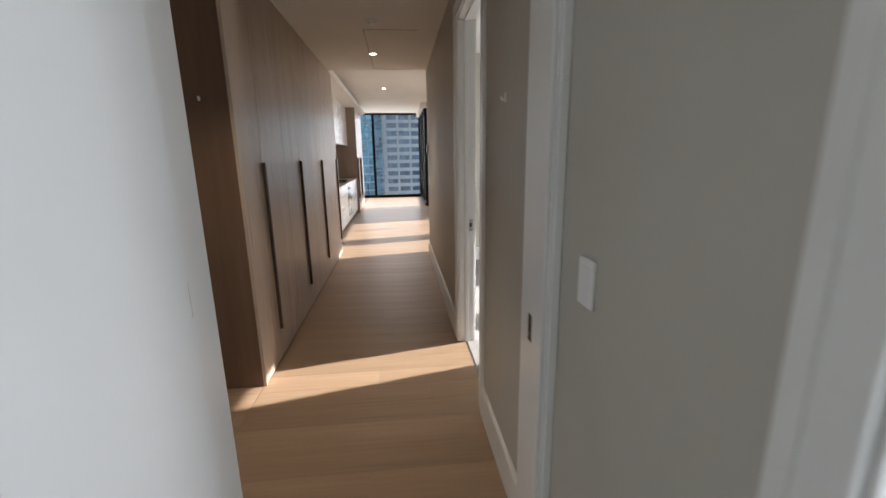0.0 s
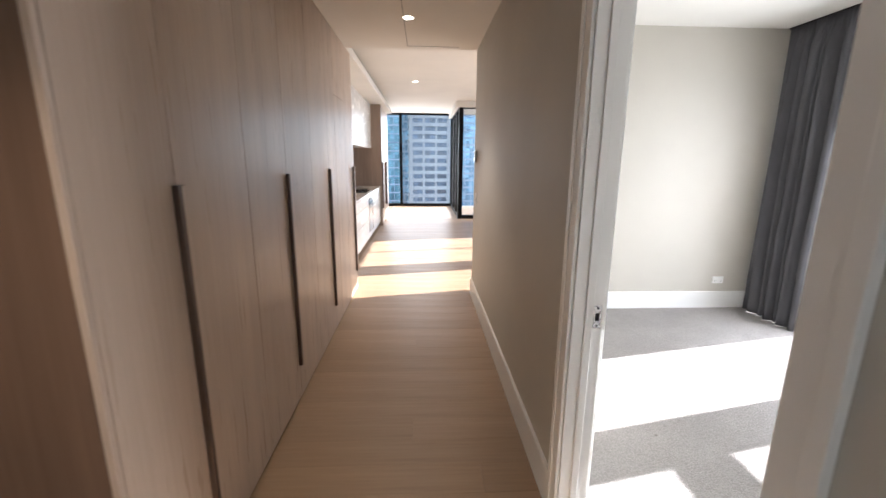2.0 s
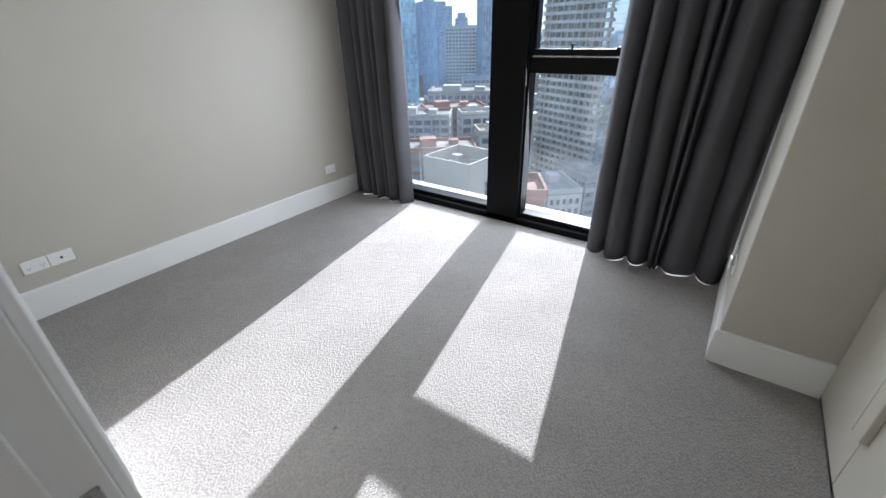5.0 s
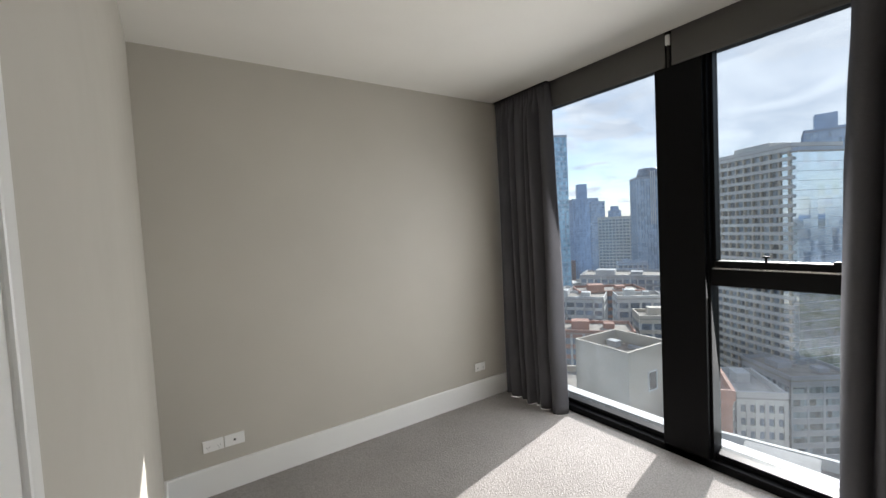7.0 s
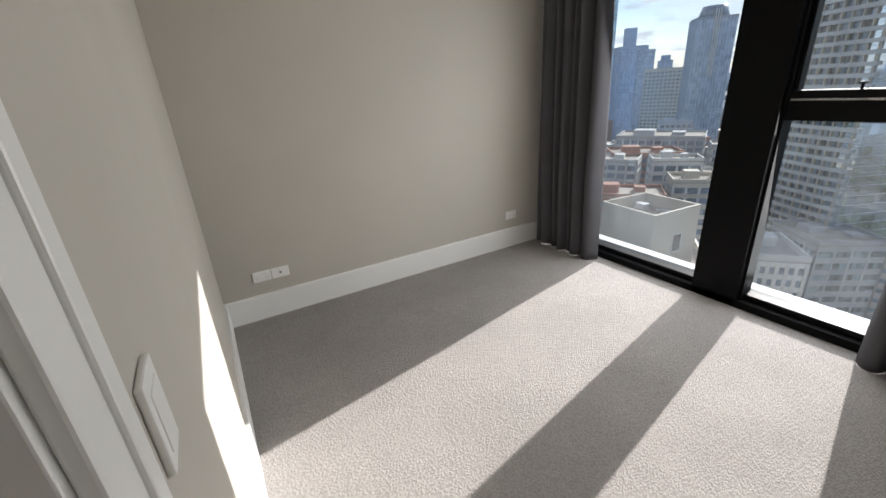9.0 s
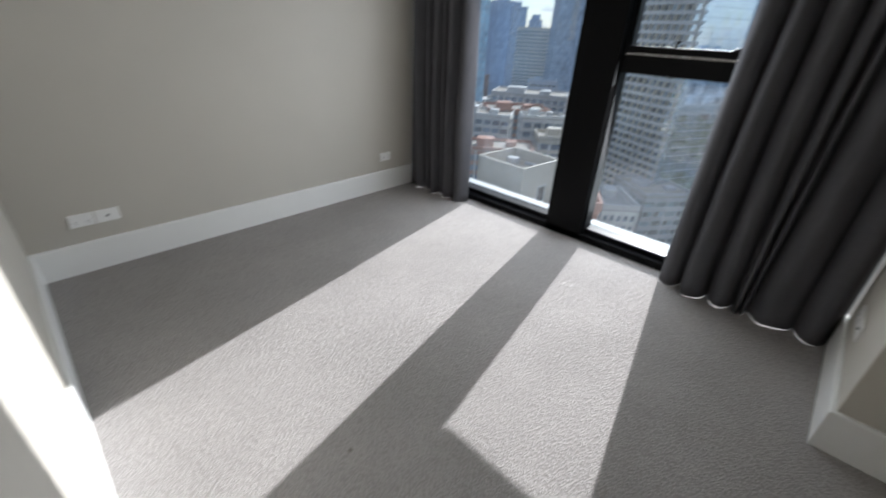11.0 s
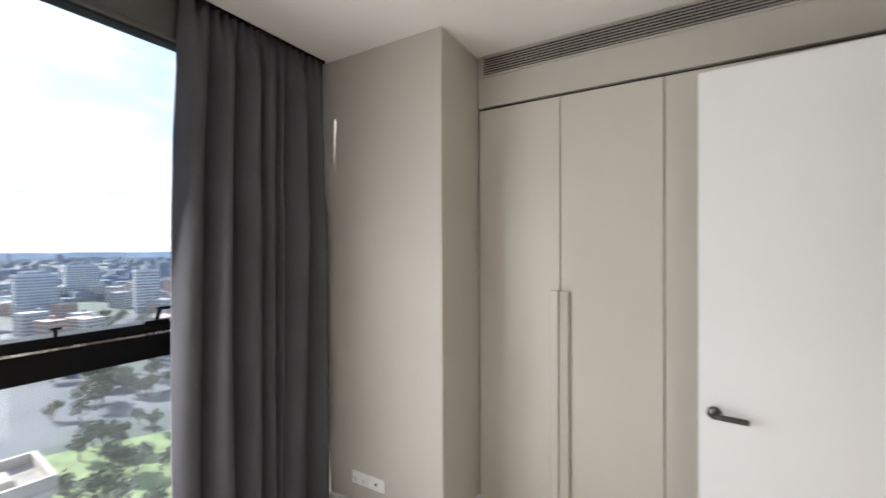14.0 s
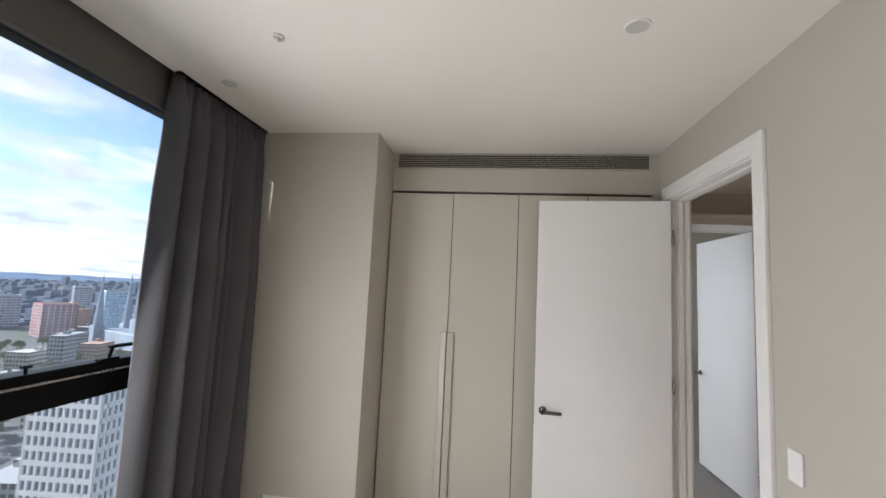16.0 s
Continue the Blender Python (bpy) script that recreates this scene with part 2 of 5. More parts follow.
def glass_material(name="glass", tint=(0.86, 0.885, 0.895), rough=0.0):
    """Clear pane with mirror gloss and a thin uneven film of dust and dried rain that catches the sun and stands in for
    outdoor haze.
    """
    m = bpy.data.materials.new(name)
    m.use_nodes = True
    nt = m.node_tree
    nt.nodes.clear()
    out = nt.nodes.new("ShaderNodeOutputMaterial")
    tr, gl, mx, fr = (nt.nodes.new("ShaderNode" + k) for k in ("BsdfTransparent", "BsdfGlossy", "MixShader", "LayerWeight"))
    fr.inputs["Blend"].default_value = 0.5
    pw, sc = nt.nodes.new("ShaderNodeMath"), nt.nodes.new("ShaderNodeMath")
    pw.operation, pw.inputs[1].default_value = "POWER", 5.0
    sc.operation, sc.inputs[1].default_value, sc.inputs[2].default_value = "MULTIPLY_ADD", 0.7, 0.03
    nt.links.new(fr.outputs["Facing"], pw.inputs[0])
    nt.links.new(pw.outputs[0], sc.inputs[0])
    tr.inputs["Color"].default_value = (*tint, 1)
    gl.inputs["Roughness"].default_value = rough
    nt.links.new(sc.outputs[0], mx.inputs[0])
    nt.links.new(tr.outputs[0], mx.inputs[1])
    nt.links.new(gl.outputs[0], mx.inputs[2])
    film, dust_haze = nt.nodes.new("ShaderNodeBsdfTranslucent"), nt.nodes.new("ShaderNodeMixShader")
    film.inputs["Color"].default_value = (0.92, 0.96, 1.0, 1)
    clouds = noisy(nt, coords(nt), 1.7, 5, 0.6)
    runs = noisy(nt, coords(nt, (9, 9, 0.7)), 1.0, 4, 0.6)
    amount = times(nt, blend(nt, clouds, (DUST_HAZE * 0.6,) * 3, (DUST_HAZE * 1.5,) * 3, 0.3, 0.7), blend(nt, runs, (0.7,) * 3, (1,) * 3))
    nt.links.new(amount, dust_haze.inputs[0])
    nt.links.new(mx.outputs[0], dust_haze.inputs[1])
    nt.links.new(film.outputs[0], dust_haze.inputs[2])
    nt.links.new(dust_haze.outputs[0], out.inputs[0])
    return m


# strength of the dust film, which also veils the view like haze
DUST_HAZE = 0.0115
WALL = paint("wall_paint", (0.50, 0.475, 0.42), 0.56, 0.04, 0.3)
GRILLE = paint("grille_grey", (0.42, 0.40, 0.35), 0.6)
CEIL = paint("ceiling_paint", (0.80, 0.78, 0.73), 0.85, 0.03)
TRIM = paint("trim_paint", (0.80, 0.80, 0.78), 0.32, 0.03, 0.5, 0.06)
DOOR = paint("door_paint", (0.80, 0.80, 0.79), 0.38, 0.03, 0.5, 0.10)
ROBE = paint("robe_lacquer", (0.55, 0.52, 0.45), 0.34, 0.03, 0.5, 0.05)
WHITE = paint("white_laminate", (0.82, 0.82, 0.80), 0.25, 0.02, 0.5, 0.02)
PLASTIC = paint("white_plastic", (0.82, 0.82, 0.80), 0.3, 0.02, 0.5, 0.0)
SOCKET = paint("socket_dark", (0.05, 0.05, 0.05), 0.5, 0.02, 0.5, 0.0)
BLACK = paint("window_frame_black", (0.004, 0.004, 0.0045), 0.42, 0.05, 0.10, 0.02)
CABINET_BLACK = wood("black_stained_wood", (0.006, 0.0055, 0.0055), (0.0035, 0.003, 0.003), 2, 0.58)
CABINET_BLACK.node_tree.nodes["Principled BSDF"].inputs["Specular IOR Level"].default_value = 0.15
JOINERY = wood("taupe_veneer", (0.54, 0.428, 0.335), (0.485, 0.375, 0.288), 2, 0.31, 0, 0.7, 0.03)
PANEL = wood("brown_veneer", (0.18, 0.108, 0.070), (0.148, 0.087, 0.055), 2, 0.42, 0, 0.7, 0.04)
OAK = wood("oak_boards", (0.415, 0.280, 0.176), (0.338, 0.222, 0.136), 0, 0.36, 0.16, 0.9, 0.08)
JOINT = paint("board_joint", (0.27, 0.19, 0.125), 0.8)
BRONZE = metal("bronze_metal", (0.13, 0.10, 0.085), 0.35, 0.9)
CHROME = metal("satin_chrome", (0.42, 0.415, 0.41), 0.22)
LEVER = metal("dark_chrome", (0.16, 0.155, 0.15), 0.2)
DARKMETAL = metal("dark_metal", (0.10, 0.10, 0.105), 0.35)
CARPET = carpet_material()
FABRIC = fabric_material("curtain_fabric", (0.099, 0.098, 0.107))
BLIND = fabric_material("blind_fabric", (0.13, 0.127, 0.122))
GLASS = glass_material()
STONE = paint("bench_stone", (0.62, 0.57, 0.52), 0.25, 0.15)
SPLASH = paint("splashback", (0.35, 0.28, 0.235), 0.2, 0.08)
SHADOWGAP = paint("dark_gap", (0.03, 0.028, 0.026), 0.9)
SCREEN = paint("dark_screen", (0.03, 0.033, 0.035), 0.15)
CONCRETE = paint("concrete", (0.33, 0.33, 0.32), 0.85, 0.15)
CONCRETE_PALE = paint("pale_ledge", (0.70, 0.70, 0.70), 0.6, 0.08)
OVEN = paint("oven_glass", (0.30, 0.31, 0.32), 0.15, 0.05)
PANEL_LIGHT = wood("taupe_side_veneer", (0.33, 0.25, 0.20), (0.25, 0.185, 0.145), 2, 0.42, 0, 0.8, 0.05)
LENS = paint("lamp_lens", (0.55, 0.55, 0.535), 0.3, 0.02)
LAMP, _nt, _b = shader("lit_lamp_lens", (0.9, 0.85, 0.75), 0.4)
_b.inputs["Emission Color"].default_value, _b.inputs["Emission Strength"].default_value = (1.0, 0.86, 0.68, 1), 6.0
RUBBER = paint("grey_rubber", (0.2, 0.2, 0.2), 0.7)


# ---- building blocks ----
def part(name, bm, material, parent=None, label=""):
    me = bpy.data.meshes.new(name)
    bm.to_mesh(me)
    bm.free()
    me.materials.append(material)
    ob = new(name, me)
    if parent is not None:
        ob.parent = parent
    if label:
        tagged(ob, label)
    return ob


def add_box(bm, lo, hi, bevel=0.0, seg=2):
    c = [(a + b) / 2 for a, b in zip(lo, hi)]
    d = [max(abs(b - a), 1e-4) for a, b in zip(lo, hi)]
    made = bmesh.ops.create_cube(bm, size=1, matrix=Matrix.Translation(c) @ Matrix.Diagonal((*d, 1)))
    if bevel:
        es = list({e for v in made["verts"] for e in v.link_edges})
        bmesh.ops.bevel(bm, geom=es, offset=min(bevel, min(d) * 0.45), segments=seg, affect="EDGES", profile=0.5)
    return bm


def boxes(*rows, bevel=0.0, seg=2):
    bm = bmesh.new()
    for lo, hi in rows:
        add_box(bm, lo, hi, bevel, seg)
    return bm


def add_cyl(bm, a, b, r, seg=20, r2=None):
    a, b = Vector(a), Vector(b)
    d = b - a
    m = Matrix.Translation((a + b) / 2) @ d.to_track_quat("Z", "Y").to_matrix().to_4x4()
    bmesh.ops.create_cone(bm, cap_ends=True, segments=seg, radius1=r, radius2=r if r2 is None else r2, depth=d.length, matrix=m)
    return bm


def cyl(a, b, r, seg=20, r2=None):
    return add_cyl(bmesh.new(), a, b, r, seg, r2)


def smooth(ob):
    for p in ob.data.polygons:
        p.use_smooth = True
    return ob


def empty(name, at, label, category, group=""):
    ob = new(name)
    ob.location = at
    return tagged(ob, label, category, group)


def profile_run(name, prof, a, b, out, material, parent=None):
    """A moulding with a profile of (out, up) points, along the floor line from a to b; out: the way that it faces."""
    bm = bmesh.new()
    a, b, out = Vector(a), Vector(b), Vector(out)
    ends = [[bm.verts.new(p + out * u + Vector((0, 0, w))) for u, w in prof] for p in (a, b)]
    n = len(prof)
    for i in range(n):
        bm.faces.new((ends[0][i], ends[0][(i + 1) % n], ends[1][(i + 1) % n], ends[1][i]))
    bm.faces.new(ends[0])
    bm.faces.new(list(reversed(ends[1])))
    bmesh.ops.recalc_face_normals(bm, faces=bm.faces)
    return part(name, bm, material, parent)


def structure(name, bm, material, label="", category=""):
    return tagged(part(name, bm, material), label, category, kind="structure")

# ---- plan ----
XG = 3.09            # window glass
XI = 2.97            # inside line of the window frame
YF, YC = 3.46, -0.20  # far wall and wardrobe wall of the bedroom
CB, CH, CL = 2.75, 2.64, 2.95   # ceilings: bedroom, hall, living
DH = 2.37            # door opening
XJ = -1.355          # face of the hall joinery
YE = 13.1            # far window
YD0, YD1 = -1.20, -0.86   # wall with the doorway to the second room

# walls, ceilings, floors
structure("wall_hall", boxes(((0, YD1, 0), (0.12, -0.026, CL)), ((0, -0.026, DH + 0.02), (0.12, 0.888, CL)), ((0, 0.888, 0), (0.12, 4.0, CL))), WALL,
          "warm grey painted wall between hall and bedroom", "wall")
structure("wall_far", boxes(((0.12, YF, 0), (3.3, YF + 0.15, CL))), WALL, "warm grey painted bedroom end wall", "wall")
structure("wall_wardrobe", boxes(((0.12, YC - 0.75, 0), (3.3, YC - 0.62, CL)), ((0.12, YC - 0.62, 2.455), (2.056, YC, CL)), ((0.12, YC - 0.62, 0), (0.155, YC, 2.455))), WALL,
          "warm grey wall above the built-in wardrobe", "wall")
structure("wall_nib", boxes(((2.062, YC - 0.62, 0), (3.3, 0.215, CL)), bevel=0.004), WALL, "warm grey painted pier beside the wardrobe", "wall")
structure("wall_kitchen", boxes(((-2.3, 4.25, 0), (-2.15, YE + 0.2, CL)), ((-2.15, 10.9, 0), (-1.9, YE, CL))), WALL, "pale painted kitchen wall", "wall")
structure("wall_foyer", boxes(((-3.3, 0.40, 0), (-1.672, 0.47, CH + 0.1))), WALL, "warm grey foyer wall behind the cabinet", "wall")
structure("wall_entry", boxes(((-3.42, YD1, 0), (-3.3, 0.47, CH + 0.1))), WALL, "warm grey end wall of the foyer", "wall")
structure("wall_cupboard", boxes(((-2.15, 0.47, 0), (-2.05, 4.3, CL))), WALL, "plain wall behind the tall cupboards", "wall")
structure("wall_doorway", boxes(((-3.42, YD0, 0), (-1.085, YD1, CL)), ((-1.085, YD0, DH + 0.02), (0.12, YD1, CL))), WALL, "warm grey wall round the doorway to the hall", "wall")
structure("wall_second_room", boxes(((0, -1.86, 0), (0.12, YD0, CL)), ((0, -2.77, DH + 0.02), (0.12, -1.86, CL)), ((0, -2.95, 0), (0.12, -2.77, CL)),
          ((-3.42, -5.12, 0), (0.2, -5.0, CL)), ((2.8, -5.12, 0), (3.28, -5.0, CL)), ((3.14, -5.0, 0), (3.28, -4.85, CL)), ((-3.42, -5.0, 0), (-3.3, YD0, CL))), WALL, "warm grey painted wall with a light switch", "wall")
structure("wall_bathroom", boxes(((0.12, -1.08, 0), (3.14, -0.98, CL))), TRIM, "white bathroom wall", "wall")
structure("ceiling_bedroom", boxes(((0.12, YC - 0.62, CB), (2.90, YF, CB + 0.09)), ((2.90, 0.215, CL - 0.05), (3.3, YF, CL + 0.05))), CEIL, "white plasterboard bedroom ceiling", "ceiling")
structure("ceiling_hall", boxes(((-3.42, YD1, CH), (0.0, 4.02, CH + 0.12)), ((-2.15, 4.25, 2.70), (-1.40, 10.9, 2.80))), CEIL, "white plasterboard hall ceiling", "ceiling")
structure("ceiling_living", boxes(((-2.3, 4.02, CL), (3.3, YE + 0.2, CL + 0.1)), ((-3.42, -5.12, CL), (3.28, YD0, CL + 0.1))), CEIL, "white plasterboard living room ceiling", "ceiling")
structure("slab", boxes(((-3.5, -5.2, -0.35), (3.28, YE + 0.3, -0.02))), CONCRETE, "concrete floor slab of the storey", "floor")
structure("roof_slab", boxes(((-3.5, -5.2, CL + 0.11), (3.28, YE + 0.3, CL + 0.4))), CONCRETE, "concrete slab over the storey", "ceiling")
structure("carpet", boxes(((0.06, YC, -0.02), (XI + 0.02, YF, 0.0)), ((2.062, YC - 0.02, -0.02), (2.07, YC, 0.0))), CARPET, "grey loop-pile bedroom carpet with a small flattened mark", "carpet")
structure("carpet_second_room", boxes(((-3.3, -5.0, -0.02), (0.0, -1.03, 0.0)), ((0.0, -5.0, -0.02), (3.1, -2.95, 0.0))), CARPET, "grey loop-pile carpet beside the hall", "carpet")
structure("tile_bathroom", boxes(((0.0, -2.85, -0.02), (3.14, -1.08, 0.0))), STONE, "pale stone bathroom floor", "floor")
structure("floor_threshold", boxes(((0.052, -0.006, -0.012), (0.066, 0.868, 0.003)), bevel=0.001), CHROME, "thin metal strip between boards and carpet", "trim")

# skirting boards
SK = [(0, 0), (0.018, 0), (0.018, 0.172), (0.014, 0.180), (0, 0.180)]
for a, b, out in (((0.12, YF, 0), (2.90, YF, 0), (0, -1, 0)), ((0.12, 0.966, 0), (0.12, YF - 0.018, 0), (1, 0, 0)),
                  ((2.044, 0.215, 0), (2.90, 0.215, 0), (0, 1, 0)), ((2.062, YC + 0.002, 0), (2.062, 0.215, 0), (-1, 0, 0)),
                  ((0, 0.966, 0), (0, 4.0, 0), (-1, 0, 0)), ((0, YD1 + 0.02, 0), (0, -0.104, 0), (-1, 0, 0)), ((-0.018, 4.0, 0), (0.12, 4.0, 0), (0, 1, 0)),
                  ((-3.3, 0.40, 0), (-1.684, 0.40, 0), (0, -1, 0)), ((0, -1.77, 0), (0, YD0 - 0.02, 0), (-1, 0, 0)), ((0, -2.95, 0), (0, -2.86, 0), (-1, 0, 0)),
                  ((-3.3, YD1, 0), (-1.16, YD1, 0), (0, 1, 0))):
    tagged(profile_run("baseboard", SK, a, b, out, TRIM), "white painted square-edged skirting board", "skirting", kind="structure")


# ---- doors ----
def lever(parent, base, way, side, mat):
    """A lever handle: rose, neck and a flat grip. way: the grip's direction; side: out of the door."""
    base, way, side = Vector(base), Vector(way), Vector(side)
    h = part("handle", cyl(base, base + side * 0.009, 0.026, 28), mat, parent, "round dark chrome rose with a lever")
    smooth(h)
    n = part("neck", cyl(base + side * 0.008, base + side * 0.052, 0.0095, 16), mat, h)
    smooth(n)
    bm = bmesh.new()
    c = base + side * 0.048
    m = Matrix.Translation(c + way * 0.052) @ Matrix((( *way, ), (*side,), (0, 0, 1))).transposed().to_4x4() @ Matrix.Diagonal((0.128, 0.016, 0.022, 1))
    made = bmesh.ops.create_cube(bm, size=1, matrix=m)
    bmesh.ops.bevel(bm, geom=list(bm.edges), offset=0.004, segments=2, affect="EDGES")
    bmesh.ops.recalc_face_normals(bm, faces=bm.faces)
    part("grip", bm, mat, h)


def door_leaf(name, hinge, angle, width, thick, label, heights, flip=1):
    """A flush leaf with levers, latch and hinges; the leaf runs along local +x from the hinge, its thickness towards local -y * flip."""
    d = empty(name, hinge, label, "door")
    d.rotation_euler = (0, 0, radians(angle))
    y0, y1 = sorted((0, -thick * flip))
    part("leaf", boxes(((0.003, y0, 0.012), (width, y1, 2.357)), bevel=0.002), DOOR, d)
    for y, s in ((y0, -1), (y1, 1)):
        lever(d, (width - 0.055, y, 0.96), (-1, 0, 0), (0, s, 0), LEVER)
    part("latch", boxes(((width - 0.0015, (y0 + y1) / 2 - 0.012, 0.87), (width + 0.002, (y0 + y1) / 2 + 0.012, 1.02)), bevel=0.0008), CHROME, d, "satin chrome latch plate")
    for z in heights:
        hg = part("hinge", boxes(((-0.0012, y0 + 0.002, z - 0.05), (0.0022, y1 - 0.002, z + 0.05)), bevel=0.0004), CHROME, d, "steel butt hinge with screws")
        k = part("knuckle", cyl((-0.004, flip * 0.006, z - 0.051), (-0.004, flip * 0.006, z + 0.051), 0.0065, 12), CHROME, hg)
        smooth(k)
        for dz in (-0.035, -0.012, 0.012, 0.035):
            part("screw", cyl((-0.0022, (y0 + y1) / 2 + (0.006 if abs(dz) > 0.02 else -0.006), z + dz), (-0.001, (y0 + y1) / 2 + (0.006 if abs(dz) > 0.02 else -0.006), z + dz), 0.0042, 10), DARKMETAL, hg)
    return d


door_leaf("door_1", (0.130, 0.037, 0), -4.2, 0.836, 0.038, "white flush bedroom door standing open before the wardrobe", (0.25, 1.19, 2.115))


def frame_set(name, x0, x1, y0, y1, label, side_only=()):
    """Lining, stops and moulded architraves of an opening in a wall whose faces are x0 and x1, from y0 to y1."""
    f = empty(name, ((x0 + x1) / 2, (y0 + y1) / 2, 0), label, "door frame")
    f["kind"] = "structure"
    o = Vector(f.location)

    def put(n, lo, hi, bevel=0.002, lab=""):
        return part(n, boxes((Vector(lo) - o, Vector(hi) - o), bevel=bevel), TRIM, f, lab)

    put("jamb", (x0, y0 - 0.02, 0), (x1, y0, DH))
    put("jamb", (x0, y1, 0), (x1, y1 + 0.02, DH))
    put("head", (x0, y0 - 0.02, DH), (x1, y1 + 0.02, DH + 0.02))
    xs = x0 + 0.045
    put("stop", (xs, y0, 0), (xs + 0.03, y0 + 0.011, DH))
    put("stop", (xs, y1 - 0.011, 0), (xs + 0.03, y1, DH))
    put("stop", (xs, y0 + 0.011, DH - 0.011), (xs + 0.03, y1 - 0.011, DH))
    for x, s in ((x0, -1), (x1, 1)):
        for t, w0, w1 in ((0.014, 0.0, 0.085), (0.019, 0.055, 0.087)):
            a, b = sorted((x, x + s * t))
            put("architrave", (a, y0 - 0.01 - w1, 0), (b, y0 - 0.01 - w0, DH + 0.01 + w1), 0.003)
            put("architrave", (a, y1 + 0.01 + w0, 0), (b, y1 + 0.01 + w1, DH + 0.01 + w1), 0.003)
            put("architrave", (a, y0 - 0.01 - w0, DH + 0.01 + w0), (b, y1 + 0.01 + w0, DH + 0.01 + w1), 0.003)
    return f


DF = frame_set("door_frame", 0.0, 0.12, -0.006, 0.868, "white painted bedroom door frame with stepped architraves")
DF["category"] = "door frame"


def strike(f, lo, hi, hole_lo, hole_hi, screws):
    o = Vector(f.location)
    s = part("strike_plate", boxes((Vector(lo) - o, Vector(hi) - o), bevel=0.0008), CHROME, f, "satin chrome strike plate")
    part("keeper", boxes((Vector(hole_lo) - o, Vector(hole_hi) - o)), SHADOWGAP, s)
    for a, b in screws:
        part("screw", cyl(Vector(a) - o, Vector(b) - o, 0.0045, 10), DARKMETAL, s)


strike(DF, (0.080, 0.8655, 0.905), (0.108, 0.8685, 0.995), (0.086, 0.8645, 0.935), (0.101, 0.867, 0.965),
       [((0.094, 0.8645, z), (0.094, 0.866, z)) for z in (0.915, 0.985)])

# doorway to the second room, with its own lining across the hall
D2 = empty("door_frame", (-0.53, -1.03, 0), "white painted door frame at the end of the hall", "door frame")
D2["kind"] = "structure"


def put2(n, lo, hi, bevel=0.002):
    o = Vector(D2.location)
    return part(n, boxes((Vector(lo) - o, Vector(hi) - o), bevel=bevel), TRIM, D2)


put2("jamb", (-0.032, -1.10, 0), (-0.0, YD1, DH))
structure("wall_return", boxes(((0, YD0, 0), (0.12, YD1, DH))), WALL, "warm grey wall beside the hall doorway", "wall")
put2("jamb", (-1.085, YD0, 0), (-1.035, YD1, DH))
put2("head", (-1.085, YD0, DH), (0.0, YD1, DH + 0.02))
put2("stop", (-0.045, -1.095, 0), (-0.032, -1.055, DH))
put2("stop", (-1.035, -1.075, 0), (-1.022, -1.045, DH))
for y, s in ((YD1, 1), (YD0, -1)):
    for t, w0, w1 in ((0.014, 0.0, 0.075), (0.019, 0.05, 0.077)):
        a, b = sorted((y, y + s * t))
        put2("architrave", (-0.026, a + (0.10 if s < 0 else 0), 0), (0.0 - 0.001, b + (0.10 if s < 0 else 0), DH + 0.01), 0.003) if w0 == 0 else None
        put2("architrave", (-1.045 - w1, a, 0), (-1.045 - w0, b, DH + 0.01 + w1), 0.003)
        put2("architrave", (-1.045 - w0, a, DH + 0.01 + w0), (0.0 - 0.001, b, DH + 0.01 + w1), 0.003)
strike(D2, (-0.0345, -0.975, 0.875), (-0.0315, -0.945, 0.965), (-0.036, -0.966, 0.908), (-0.033, -0.954, 0.932), [((-0.036, -0.96, z), (-0.034, -0.96, z)) for z in (0.885, 0.955)])
door_leaf("door_2", (-1.026, -1.085, 0), -89.2, 0.985, 0.038, "white flush door standing open into the second room", (0.25, 1.11, 2.12), -1)
frame_set("door_frame", 0.0, 0.12, -2.75, -1.88, "white painted bathroom door frame with stepped architraves")

# ---- wardrobe ----
robe = empty("wardrobe", (1.1, YC, 0), "built-in putty-lacquered wardrobe with tall edge pulls, closed", "wardrobe")
o = Vector(robe.location)
part("carcass", boxes((Vector((0.156, YC - 0.60, 0.0)) - o, Vector((2.06, YC - 0.024, 2.452)) - o)), SHADOWGAP, robe, "dark shadow gap round the doors")
EDGES = [0.163, 0.603, 1.094, 1.580, 2.054]
for i in range(4):
    dr = part("door", boxes((Vector((EDGES[i] + 0.0025, YC - 0.02, 0.012)) - o, Vector((EDGES[i + 1] - 0.0025, YC, 2.437)) - o), bevel=0.0015), ROBE, robe)
    xe, s = (EDGES[i + 1], -1) if i in (0, 2) else (EDGES[i], 1)
    a, b = sorted((xe + s * 0.0035, xe + s * 0.046))
    hd = boxes((Vector((a, YC + 0.0005, 0.265)) - o, Vector((b, YC + 0.036, 1.408)) - o), bevel=0.003)
    for v in hd.verts:   # the pull slopes back to the door on its outer side
        if (v.co.x + o.x - xe) * s > 0.03 and v.co.y > 0.02:
            v.co.y -= 0.012
    part("pull", hd, ROBE, dr, "tall lacquered edge pull")
part("filler", boxes((Vector((0.156, YC - 0.02, 0.0)) - o, Vector((0.1635, YC - 0.001, 2.452)) - o)), ROBE, robe)

